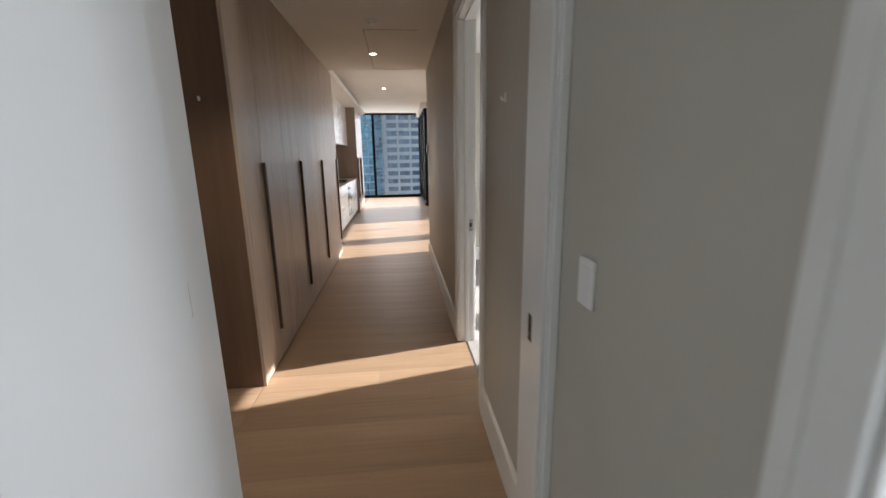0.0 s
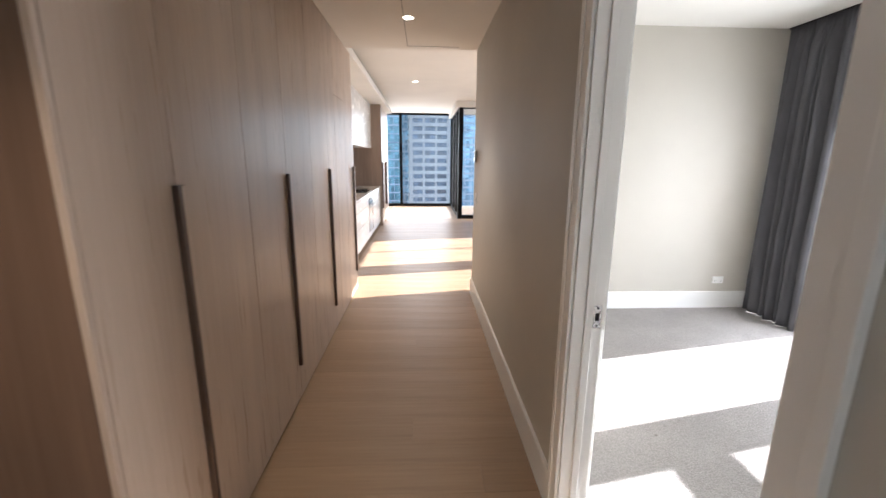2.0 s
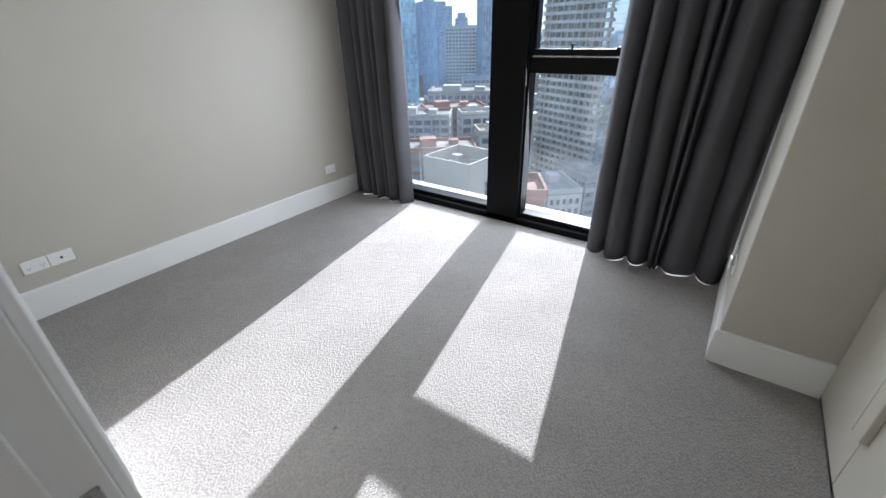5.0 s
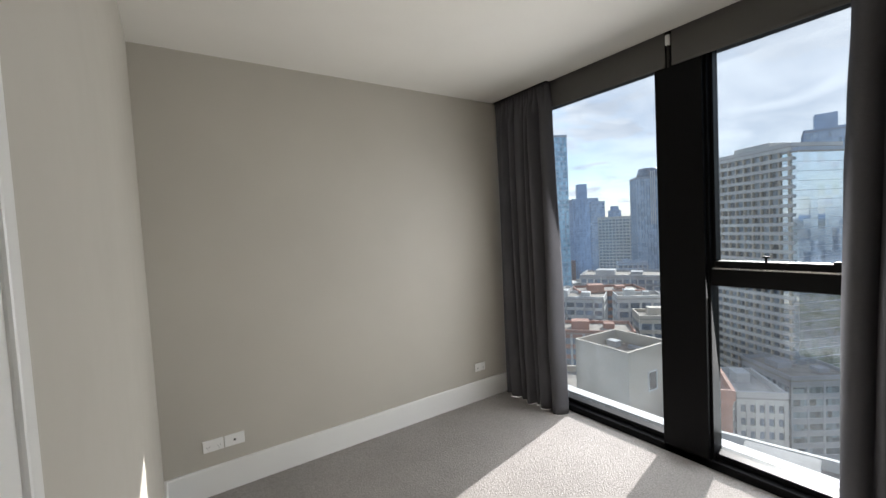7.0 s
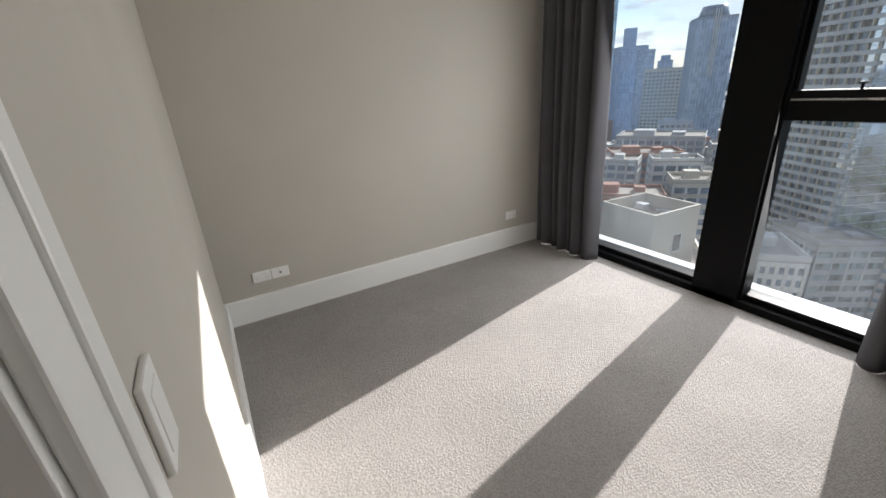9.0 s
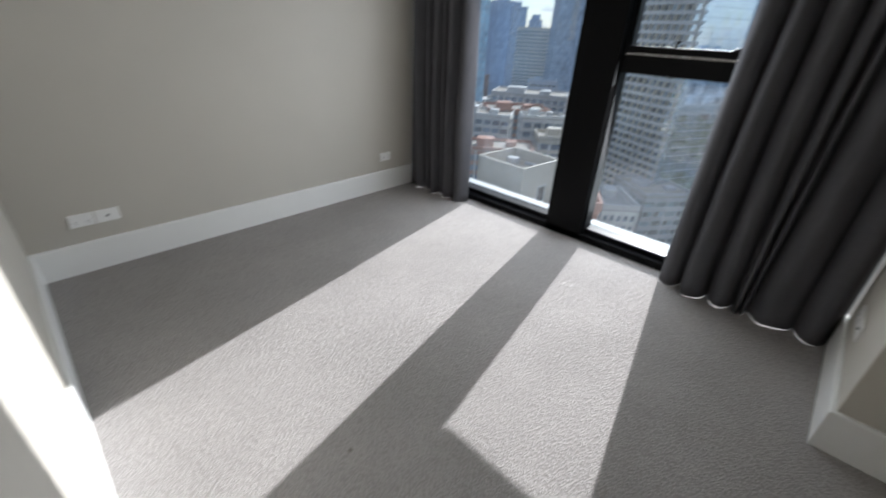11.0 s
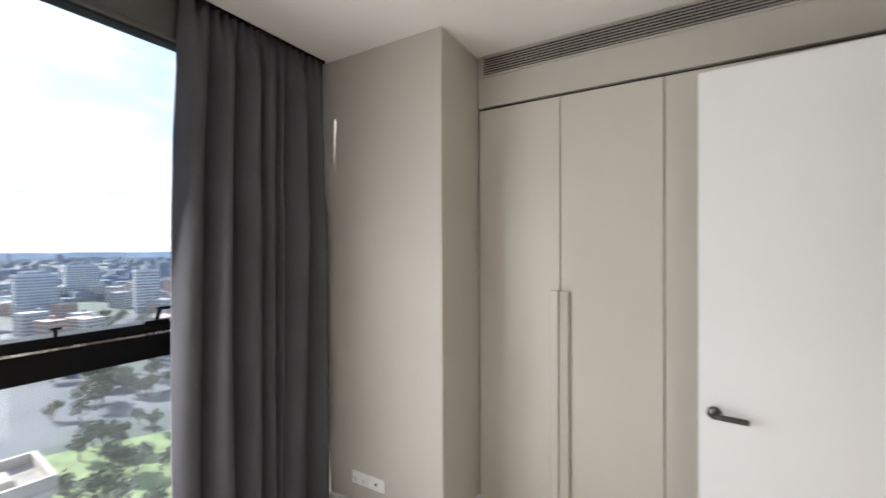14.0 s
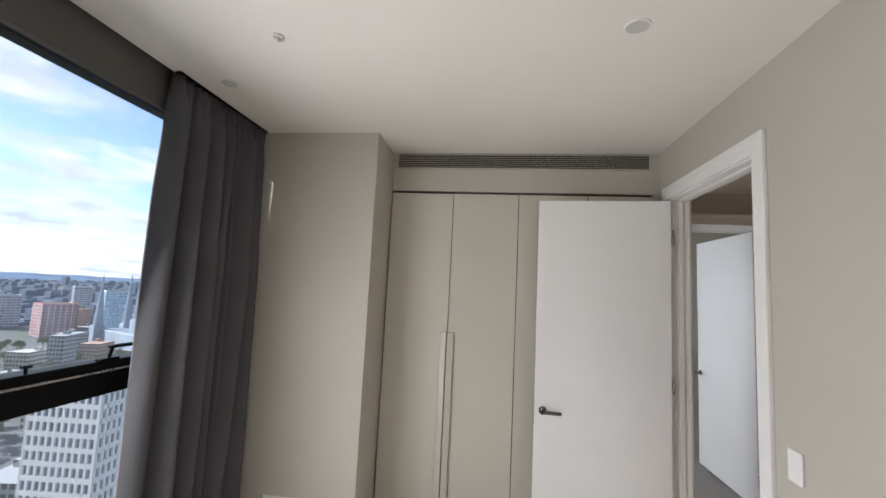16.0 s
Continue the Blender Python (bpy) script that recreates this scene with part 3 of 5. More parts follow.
# air grille over the wardrobe
vent = empty("air_vent", (1.1, YC, 2.69), "long linear air grille with horizontal slats over the wardrobe", "air vent")
o = Vector(vent.location)
X0, X1, Z0, Z1 = 0.187, 2.018, 2.632, 2.744
part("backing", boxes((Vector((X0, YC + 0.0005, Z0)) - o, Vector((X1, YC + 0.003, Z1)) - o)), SHADOWGAP, vent)
for lo, hi in (((X0 - 0.008, YC, Z0 - 0.006), (X1 + 0.008, YC + 0.014, Z0 + 0.004)), ((X0 - 0.008, YC, Z1 - 0.004), (X1 + 0.008, YC + 0.014, Z1 + 0.004)),
               ((X0 - 0.008, YC, Z0), (X0, YC + 0.014, Z1)), ((X1, YC, Z0), (X1 + 0.008, YC + 0.014, Z1))):
    part("frame", boxes((Vector(lo) - o, Vector(hi) - o), bevel=0.001), WALL, vent)
for i in range(7):
    z = Z0 + 0.012 + i * (Z1 - Z0 - 0.016) / 6.6
    bm = boxes((Vector((X0, YC + 0.008, z)) - o, Vector((X1, YC + 0.013, z + 0.0036)) - o))
    part("slat", bm, GRILLE, vent)

# ---- bedroom window ----
win = empty("window_1", (XG, 1.85, 0), "full-height black aluminium window with an awning sash", "window")
win["kind"] = "structure"
o = Vector(win.location)


def wp(n, lo, hi, mat=None, bevel=0.003, parent=None, lab=""):
    return part(n, boxes((Vector(lo) - o, Vector(hi) - o), bevel=bevel), mat or BLACK, parent or win, lab)


wp("sill", (XI, 0.215, -0.01), (3.16, YF, 0.052))
wp("sill", (3.02, 0.215, 0.052), (3.14, YF, 0.088))
wp("ledge", (3.155, 0.0, -0.30), (3.30, YF + 0.3, 0.060), CONCRETE_PALE, 0.01, None, "pale sunlit ledge outside the glass")
wp("head_frame", (3.02, 0.215, 2.60), (3.16, YF, 2.95))
wp("mullion", (XI, 1.700, 0.0), (3.125, 1.985, 2.90), None, 0.004, None, "wide black facade mullion")
wp("mullion", (XI + 0.028, 1.684, 0.052), (3.11, 1.700, 2.90), None, 0.003, None, "black window jamb section")
wp("mullion", (XI + 0.06, 1.985, 0.052), (3.15, 2.012, 2.90))
wp("jamb", (3.02, 0.215, 0.05), (3.16, 0.237, 2.90))
wp("jamb", (3.02, YF - 0.05, 0.05), (3.16, YF, 2.90))
tr = wp("transom", (3.005, 0.26, 1.160), (3.15, 1.684, 1.262), None, 0.004)
sash = wp("sash_rail", (3.015, 0.27, 1.272), (3.12, 1.676, 1.312), None, 0.004, None, "black bottom rail of the awning sash")
wp("sash_rail", (3.03, 1.664, 1.312), (3.10, 1.683, 2.60), None, 0.003)
wp("sash_rail", (3.03, 0.238, 1.312), (3.12, 0.262, 2.60), None, 0.003)
gs = wp("seal", (3.010, 0.27, 1.2625), (3.10, 1.676, 1.2715), CHROME, 0.0, sash, "bright line of the sash seal")
for y in (1.41, 0.62):
    kn = part("knob", cyl(Vector((3.03, y, 1.312)) - o, Vector((3.03, y, 1.338)) - o, 0.0065, 14), BLACK, sash, "black sash lock knob")
    part("cap", boxes((Vector((3.018, y - 0.017, 1.336)) - o, Vector((3.042, y + 0.017, 1.346)) - o), bevel=0.003), BLACK, kn)
hb = part("lever_base", boxes((Vector((3.005, 1.030, 1.312)) - o, Vector((3.04, 1.125, 1.325)) - o), bevel=0.004), BLACK, sash, "black winder lever on the sash")
lv = bmesh.new()
add_cyl(lv, Vector((3.02, 1.075, 1.322)) - o, Vector((3.02, 1.062, 1.372)) - o, 0.008, 12)
add_box(lv, Vector((3.008, 0.955, 1.366)) - o, Vector((3.034, 1.075, 1.381)) - o, 0.004)
part("lever", lv, BLACK, hb)
for lo, hi in (((3.088, 2.012, 0.088), (3.096, YF - 0.05, 2.60)), ((3.088, 0.26, 0.088), (3.096, 1.684, 1.160)), ((3.074, 0.262, 1.312), (3.082, 1.664, 2.60))):
    g = wp("pane", lo, hi, GLASS, 0.0, None, "clear tinted window pane")
    g.visible_shadow = False
structure("wall_spandrel", boxes(((3.14, -1.0, -0.6), (3.28, YF + 0.2, -0.32)), ((3.14, -3.05, -0.3), (3.28, 0.215, CL)), ((3.14, -4.85, -0.3), (3.28, -3.05, 0.5)), ((3.14, -4.85, 2.4), (3.28, -3.05, CL)), ((3.14, YF, -0.3), (3.28, 3.62, CL))), BLACK, "dark facade edge beside the window", "wall")


# roller blinds, drawn up
def blind(y0, y1):
    b = empty("roller_blind", (3.0, (y0 + y1) / 2, 2.56), "taupe-grey roller blind drawn up over the window", "blind", "bedroom blinds")
    o = Vector(b.location)
    part("cloth", boxes((Vector((2.953, y0, 2.565)) - o, Vector((2.956, y1, 2.86)) - o)), BLIND, b)
    part("bottom_rail", boxes((Vector((2.947, y0, 2.553)) - o, Vector((2.961, y1, 2.575)) - o), bevel=0.004), BLIND, b)
    smooth(part("roller", cyl(Vector((2.968, y0, 2.86)) - o, Vector((2.968, y1, 2.86)) - o, 0.026, 20), BLIND, b))
    for y in (y0 - 0.004, y1 + 0.001):
        part("bracket", boxes((Vector((2.945, y, 2.80)) - o, Vector((2.995, y + 0.003, 2.90)) - o)), PLASTIC, b)


blind(0.24, 1.862)
blind(1.905, 3.44)
cord = empty("blind_chain", (2.955, 1.884, 2.6), "white ball chain tensioner of the blind", "blind chain")
part("chain", cyl((0, 0, -0.05), (0, 0, 0.22), 0.008, 8), SHADOWGAP, cord)
part("clip", boxes(((-0.014, -0.013, 0.085), (0.008, 0.013, 0.15)), bevel=0.005), PLASTIC, cord)


# ---- curtains ----
def curtain(name, rows, folds, seed, label):
    """Gathered cloth. rows: (share of the height from the top, y of one edge, y of the other, x, fold depth); folds: (width, depth, drift) of each fold."""
    rng = random.Random(seed)
    total = sum(f[0] for f in folds)
    nv, per = 36, 22
    bm = bmesh.new()
    grid = []
    for j in range(nv + 1):
        v = j / nv
        k = max(i for i in range(len(rows) - 1) if rows[i][0] <= v)
        a, b = rows[k], rows[k + 1]
        f = (v - a[0]) / (b[0] - a[0])
        f = f * f * (3 - 2 * f)
        ya, yb, xc, dp = (a[n] + (b[n] - a[n]) * f for n in range(1, 5))
        # the folds widen and narrow on their way down
        wide = [w / total * (1 + drift * (v - 0.35) + 0.10 * math.sin(3.1 * v + 1.7 * n + seed)) for n, (w, _, drift) in enumerate(folds)]
        scale = 1 / sum(wide)
        head = max(0.0, 1 - v * 14)      # gathered heading
        line, u0 = [], 0.0
        for n, (w, (_, deep, drift)) in enumerate(zip(wide, folds)):
            w *= scale
            steps = per + (1 if n == len(folds) - 1 else 0)
            for i in range(steps):
                q = i / per
                ridge = math.sin(math.pi * q) ** 1.25 * (1 + 0.10 * math.sin(4.0 * v + 2.3 * n + seed))
                ripple = 0.07 * math.sin(2 * math.pi * q * (2 if n % 2 else 1) + 1.4 * n + 2.2 * v)
                pinch = 0.75 * abs(math.sin(math.pi * q * (3 if deep > 0.8 else 2))) ** 0.7
                r = (ridge + ripple) * deep * (1 - head) + pinch * head
                over = 0.08 * w * deep * math.sin(2 * math.pi * q) * (1 - head)      # the fold bellies out over its valleys
                y = ya + (yb - ya) * min(1.0, max(0.0, u0 + w * q - over + 0.006 * math.sin(5 * v + n)))
                x = xc + dp - 2.0 * dp * r
                z = CB - 0.008 - v * (CB - 0.012) + (0.0025 * math.sin(5.0 * q + 2 * n + seed) if j == nv else 0)
                line.append(bm.verts.new((x, y, z)))
            u0 += w
        grid.append(line)
    for j in range(nv):
        for i in range(len(grid[0]) - 1):
            bm.faces.new((grid[j][i], grid[j][i + 1], grid[j + 1][i + 1], grid[j + 1][i]))
    bmesh.ops.recalc_face_normals(bm, faces=bm.faces)
    c = empty(name, (2.87, (rows[0][1] + rows[0][2]) / 2, 0), label, "curtain", "bedroom curtains")
    m = Vector(c.location)
    foot = [v.co.copy() for v in grid[-1]]
    for v in bm.verts:
        v.co -= m
    cloth = smooth(part("cloth", bm, FABRIC, c))
    thick = cloth.modifiers.new("thickness", "SOLIDIFY")
    thick.thickness, thick.use_even_offset = 0.003, False
    ys = sorted((rows[0][1], rows[0][2]))
    part("track", boxes((Vector((2.855, ys[0], CB - 0.012)) - m, Vector((2.885, ys[1], CB - 0.0005)) - m)), BLACK, c)
    # white slivers under the hem
    for k in range(3):
        i0 = int(len(foot) * (0.12 + 0.3 * k + 0.06 * rng.random()))
        hem = bmesh.new()
        run = foot[i0:i0 + 4 + 2 * k]
        low = [hem.verts.new(p - m + Vector((-0.004, 0, -p.z + 0.003))) for p in run]
        top = [hem.verts.new(p - m + Vector((-0.004, 0, -p.z + 0.0105 - 0.006 * abs(2 * i / (len(run) - 1) - 1)))) for i, p in enumerate(run)]
        for i in range(len(run) - 1):
            hem.faces.new((low[i], low[i + 1], top[i + 1], top[i]))
        h_ob = part("hem", hem, TRIM, c, "thin white strip along the hem")
        th_ = h_ob.modifiers.new("thickness", "SOLIDIFY")
        th_.thickness = 0.002
    return c


curtain("curtain", [(0, 3.445, 2.80, 2.872, 0.030), (0.08, 3.44, 2.795, 2.864, 0.054), (0.7, 3.44, 2.755, 2.858, 0.060), (1.001, 3.44, 2.735, 2.858, 0.046)],
        [(0.10, 0.7, 0), (0.13, 1.0, 0.1), (0.09, 0.8, -0.2), (0.14, 1.0, 0.1), (0.07, 0.75, -0.3), (0.12, 1.0, 0.1), (0.16, 0.85, 0.3)], 3,
        "charcoal pleated floor-length curtain gathered at the end wall")
curtain("curtain", [(0, 1.035, 0.238, 2.872, 0.030), (0.07, 1.040, 0.241, 2.864, 0.056), (0.26, 1.062, 0.238, 2.858, 0.066), (0.36, 1.072, 0.222, 2.850, 0.068), (0.7, 1.078, 0.221, 2.842, 0.066), (1.001, 1.080, 0.220, 2.838, 0.050)],
        [(0.15, 0.75, 0.15), (0.16, 1.0, 0.2), (0.16, 0.95, -0.1), (0.09, 0.9, -0.6), (0.06, 0.8, -0.5), (0.20, 1.0, 0.4), (0.17, 0.9, 0.1)], 8,
        "charcoal pleated floor-length curtain gathered beside the pier")


# ---- small fittings of the bedroom ----
def plate(name, at, out, w, h, label, category, kind_="socket", group=""):
    """A wall plate with a bevelled rim; out: the way that it faces."""
    p = empty(name, at, label, category, group)
    out = Vector(out)
    p.rotation_euler = (0, 0, math.atan2(out.y, out.x))      # local +x points out of the wall
    part("plate", boxes(((0, -w / 2, -h / 2), (0.009, w / 2, h / 2)), bevel=0.003), PLASTIC, p)
    if kind_ == "socket":
        for sy in (-1, 1):
            cy = sy * w * 0.26
            part("rocker", boxes(((0.008, cy - 0.007, h * 0.18), (0.0115, cy + 0.007, h * 0.36)), bevel=0.001), PLASTIC, p)
            for a, b, r in ((-0.007, 0.0, 35), (0.007, 0.0, -35), (0, -0.012, 0)):
                s = part("slot", boxes(((-0.0005, -0.0012, -0.004), (0.0012, 0.0012, 0.004))), SOCKET, p)
                s.location, s.rotation_euler = (0.009, cy + a, b - 0.006), (radians(r), 0, 0)
    elif kind_ == "aerial":
        smooth(part("aerial_port", cyl((0.008, 0, 0.0), (0.0125, 0, 0.0), 0.0075, 14), SOCKET, p))
    elif kind_ == "switch":
        part("rocker", boxes(((0.008, -w * 0.3, -h * 0.33), (0.0105, w * 0.3, h * 0.33)), bevel=0.001), PLASTIC, p)
    return p


plate("power_socket", (0.388, YF, 0.312), (0, -1, 0), 0.116, 0.074, "white double power socket low on the wall", "socket", "socket", "wall sockets")
plate("aerial_socket", (0.509, YF, 0.312), (0, -1, 0), 0.116, 0.074, "white aerial socket beside the power socket", "socket", "aerial")
plate("power_socket", (2.557, YF, 0.305), (0, -1, 0), 0.116, 0.074, "white power socket near the curtain", "socket", "socket", "wall sockets")
plate("power_socket", (2.612, 0.215, 0.320), (0, 1, 0), 0.116, 0.074, "white double power socket on the pier", "socket", "socket", "wall sockets")
plate("aerial_socket", (2.490, 0.215, 0.320), (0, 1, 0), 0.116, 0.074, "white aerial socket on the pier", "socket", "aerial")
plate("light_switch", (0.12, 1.08, 1.13), (1, 0, 0), 0.074, 0.116, "white light switch beside the bedroom door", "light switch", "switch", "light switches")
plate("light_switch", (0.0, -1.275, 1.170), (-1, 0, 0), 0.076, 0.118, "white light switch beside the door frame", "light switch", "switch", "light switches")


def downlight(x, y, z, lit, r=0.05):
    d = empty("downlight", (x, y, z), "white recessed downlight, switched " + ("on" if lit else "off"), "downlight", "ceiling downlights")
    bm = bmesh.new()
    ring = [(r * 0.80, -0.001), (r * 0.82, -0.005), (r * 0.97, -0.006), (r, -0.0005)]
    n = 36
    loops = [[bm.verts.new((a * math.cos(2 * math.pi * i / n), a * math.sin(2 * math.pi * i / n), b)) for i in range(n)] for a, b in ring]
    for q in range(3):
        for i in range(n):
            bm.faces.new((loops[q][i], loops[q][(i + 1) % n], loops[q + 1][(i + 1) % n], loops[q + 1][i]))
    bmesh.ops.recalc_face_normals(bm, faces=bm.faces)
    smooth(part("trim_ring", bm, PLASTIC, d))
    part("lens", cyl((0, 0, -0.004), (0, 0, -0.0005), r * 0.80, 36), LAMP if lit else LENS, d)


downlight(0.74, 1.265, CB, False)
downlight(2.68, 0.905, CB, False)
for x, y in HALL_LIGHTS:
    downlight(x, y, CH, True)
for x, y in LIVING_LIGHTS:
    downlight(x, y, CL, True)
det = empty("smoke_detector", (2.20, 1.28, CB), "small white smoke detector on the ceiling", "smoke detector")
smooth(part("base", cyl((0, 0, -0.006), (0, 0, 0), 0.03, 28), CEIL, det))
smooth(part("sensor", cyl((0, 0, -0.022), (0, 0, -0.006), 0.010, 20, 0.014), CEIL, det))
det2 = empty("smoke_detector", (-0.62, 1.85, CH), "small white detector on the hall ceiling", "smoke detector")
smooth(part("base", cyl((0, 0, -0.015), (0, 0, 0), 0.045, 28), PLASTIC, det2))
smooth(part("sensor", cyl((0, 0, -0.03), (0, 0, -0.015), 0.025, 20, 0.034), PLASTIC, det2))
hatch = structure("ceiling_hatch", boxes(((-0.72, 2.1, CH - 0.0025), (-0.715, 3.9, CH - 0.0002)), ((-0.72, 2.1, CH - 0.0025), (-0.2, 2.105, CH - 0.0002)), ((-0.72, 3.9, CH - 0.0025), (-0.2, 3.905, CH - 0.0002))), RUBBER, "thin joint of a flush ceiling access panel", "ceiling hatch")

# ---- hall joinery ----
SEAMS = [0.405, 0.800, 1.345, 1.890, 2.435, 2.980, 3.290, 3.760, 4.225]
joinery = empty("tall_cupboards", (XJ, 2.3, 0), "full-height taupe veneer cupboards with long bronze pulls, closed", "cupboard")
o = Vector(joinery.location)
part("carcass", boxes((Vector((-1.99, 0.407, 0)) - o, Vector((XJ - 0.022, 4.225, CH)) - o)), SHADOWGAP, joinery)
part("end_panel", boxes((Vector((-1.680, 0.385, 0)) - o, Vector((XJ - 0.022, 0.4055, CH - 0.001)) - o), bevel=0.001), PANEL, joinery, "dark brown veneer end panel")
part("edge_strip", boxes((Vector((XJ - 0.0205, 0.385, 0)) - o, Vector((XJ, 0.4035, CH - 0.001)) - o), bevel=0.001), JOINERY, joinery)
part("end_panel", boxes((Vector((-2.04, 4.226, 0)) - o, Vector((XJ, 4.246, CH - 0.001)) - o), bevel=0.001), JOINERY, joinery)
part("plinth", boxes((Vector((XJ - 0.06, 0.407, 0)) - o, Vector((XJ - 0.025, 4.225, 0.02)) - o)), SHADOWGAP, joinery)
PULLS = {0.800: 1, 1.890: 1, 2.980: 1}
for i in range(8):
    a, b = SEAMS[i] + 0.0018, SEAMS[i + 1] - 0.0018
    tall = 2.08 if i == 6 else CH - 0.006
    dr = part("door", boxes((Vector((XJ - 0.02, a, 0.014)) - o, Vector((XJ, b, tall)) - o), bevel=0.0012), JOINERY, joinery)
    if i == 6:
        part("door", boxes((Vector((XJ - 0.02, a, 2.084)) - o, Vector((XJ, b, CH - 0.006)) - o), bevel=0.0012), JOINERY, joinery)
    if SEAMS[i] in PULLS or i == 7:
        y = SEAMS[i] if i < 7 else 4.165
        pl = part("pull", boxes((Vector((XJ + 0.0005, y - 0.024, 0.235)) - o, Vector((XJ + 0.022, y - 0.004, 1.440)) - o), bevel=0.002), BRONZE, dr, "long dark bronze pull")
        part("face_strip", boxes((Vector((XJ + 0.004, y - 0.0035, 0.235)) - o, Vector((XJ + 0.022, y + 0.020, 1.440)) - o), bevel=0.002), JOINERY, pl)
hk = empty("wall_hook", (-1.53, 0.385, 1.80), "tiny clear adhesive hook on the end panel", "hook")
part("hook", boxes(((-0.006, -0.012, -0.012), (0.006, 0.003, 0.012)), bevel=0.003), PLASTIC, hk)

# ---- foyer ----
ic = empty("intercom", (-1.945, 0.40, 1.600), "white wall intercom with a small dark screen", "intercom")
part("body", boxes(((-0.090, -0.024, -0.070), (0.090, 0, 0.070)), bevel=0.006), PLASTIC, ic)
part("screen", boxes(((-0.050, -0.0255, -0.006), (0.050, -0.0235, 0.052)), bevel=0.002), SCREEN, ic, "dark grey screen")
part("button", boxes(((-0.03, -0.0255, -0.05), (0.03, -0.0238, -0.038)), bevel=0.001), PLASTIC, ic)

cab = empty("hall_cabinet", (-2.165, 0.23, 0), "black-stained wooden cabinet on tapered legs against the wall", "cabinet")
CW, CD, CHT = 0.40, 0.15, 1.075      # half width, half depth, height
part("top", boxes(((-CW - 0.055, -CD - 0.025, CHT - 0.03), (CW + 0.055, CD, CHT)), bevel=0.006), CABINET_BLACK, cab)
part("side", boxes(((CW - 0.02, -CD, 0.10), (CW, CD - 0.005, CHT - 0.03)), bevel=0.003), CABINET_BLACK, cab)
part("side", boxes(((-CW, -CD, 0.10), (-CW + 0.02, CD - 0.005, CHT - 0.03)), bevel=0.003), CABINET_BLACK, cab)
part("back", boxes(((-CW + 0.02, CD - 0.02, 0.12), (CW - 0.02, CD - 0.006, CHT - 0.03))), CABINET_BLACK, cab)
part("apron", boxes(((-CW + 0.02, -CD + 0.006, 0.12), (CW - 0.02, -CD + 0.03, 0.17)), bevel=0.003), CABINET_BLACK, cab)
for sx in (-1, 1):
    for sy in (-1, 1):
        lg = boxes(((-0.024, -0.024, 0.0), (0.024, 0.024, 0.52)), bevel=0.003)
        for v in lg.verts:
            if v.co.z < 0.1:
                v.co.x *= 0.65
                v.co.y *= 0.65
        for v in lg.verts:
            v.co += Vector((sx * (CW - 0.014), sy * (CD - 0.03), 0))
        part("leg", lg, CABINET_BLACK, cab)
for n, (z0, z1) in enumerate(((0.18, 0.58), (0.60, 0.86), (0.88, 1.03))):
    for sx in ((-1, 1) if n == 2 else (0,)):
        xa, xb = (-CW + 0.024, CW - 0.024) if sx == 0 else sorted((sx * 0.006, sx * (CW - 0.024)))
        fr = part("drawer_front", boxes(((xa, -CD - 0.004, z0), (xb, -CD + 0.018, z1)), bevel=0.004), CABINET_BLACK, cab)
        kx = (xa + xb) / 2
        smooth(part("knob", cyl((kx, -CD - 0.028, (z0 + z1) / 2), (kx, -CD - 0.003, (z0 + z1) / 2), 0.013, 16), BRONZE, fr, "small dark metal knob"))
tab = empty("tablet", (-2.14, 0.22, CHT), "thin dark tablet lying on the black cabinet", "tablet")
part("body", boxes(((-0.09, -0.06, 0), (0.09, 0.06, 0.009)), bevel=0.003), SCREEN, tab)

wh = empty("wall_hook", (0.0, -0.472, 1.692), "small clear adhesive hook on the hall wall", "hook")
part("backplate", boxes(((-0.004, -0.011, -0.018), (0, 0.011, 0.018)), bevel=0.003), PLASTIC, wh)
hb2 = cyl((-0.004, 0, -0.008), (-0.016, 0, -0.010), 0.0035, 10)
add_cyl(hb2, (-0.016, 0, -0.011), (-0.019, 0, 0.004), 0.003, 10)
part("hook", hb2, PLASTIC, wh)
th = empty("thermostat", (0.0, 3.80, 1.56), "slim silver-grey thermostat on the hall wall", "thermostat")
part("body", boxes(((-0.028, -0.04, -0.06), (0, 0.04, 0.06)), bevel=0.005), CHROME, th)
part("screen", boxes(((-0.0295, -0.026, -0.01), (-0.027, 0.026, 0.045)), bevel=0.002), SCREEN, th)
plate("light_switch", (0.0, 3.75, 1.12), (-1, 0, 0), 0.074, 0.116, "white light switch on the hall wall", "light switch", "switch", "light switches")

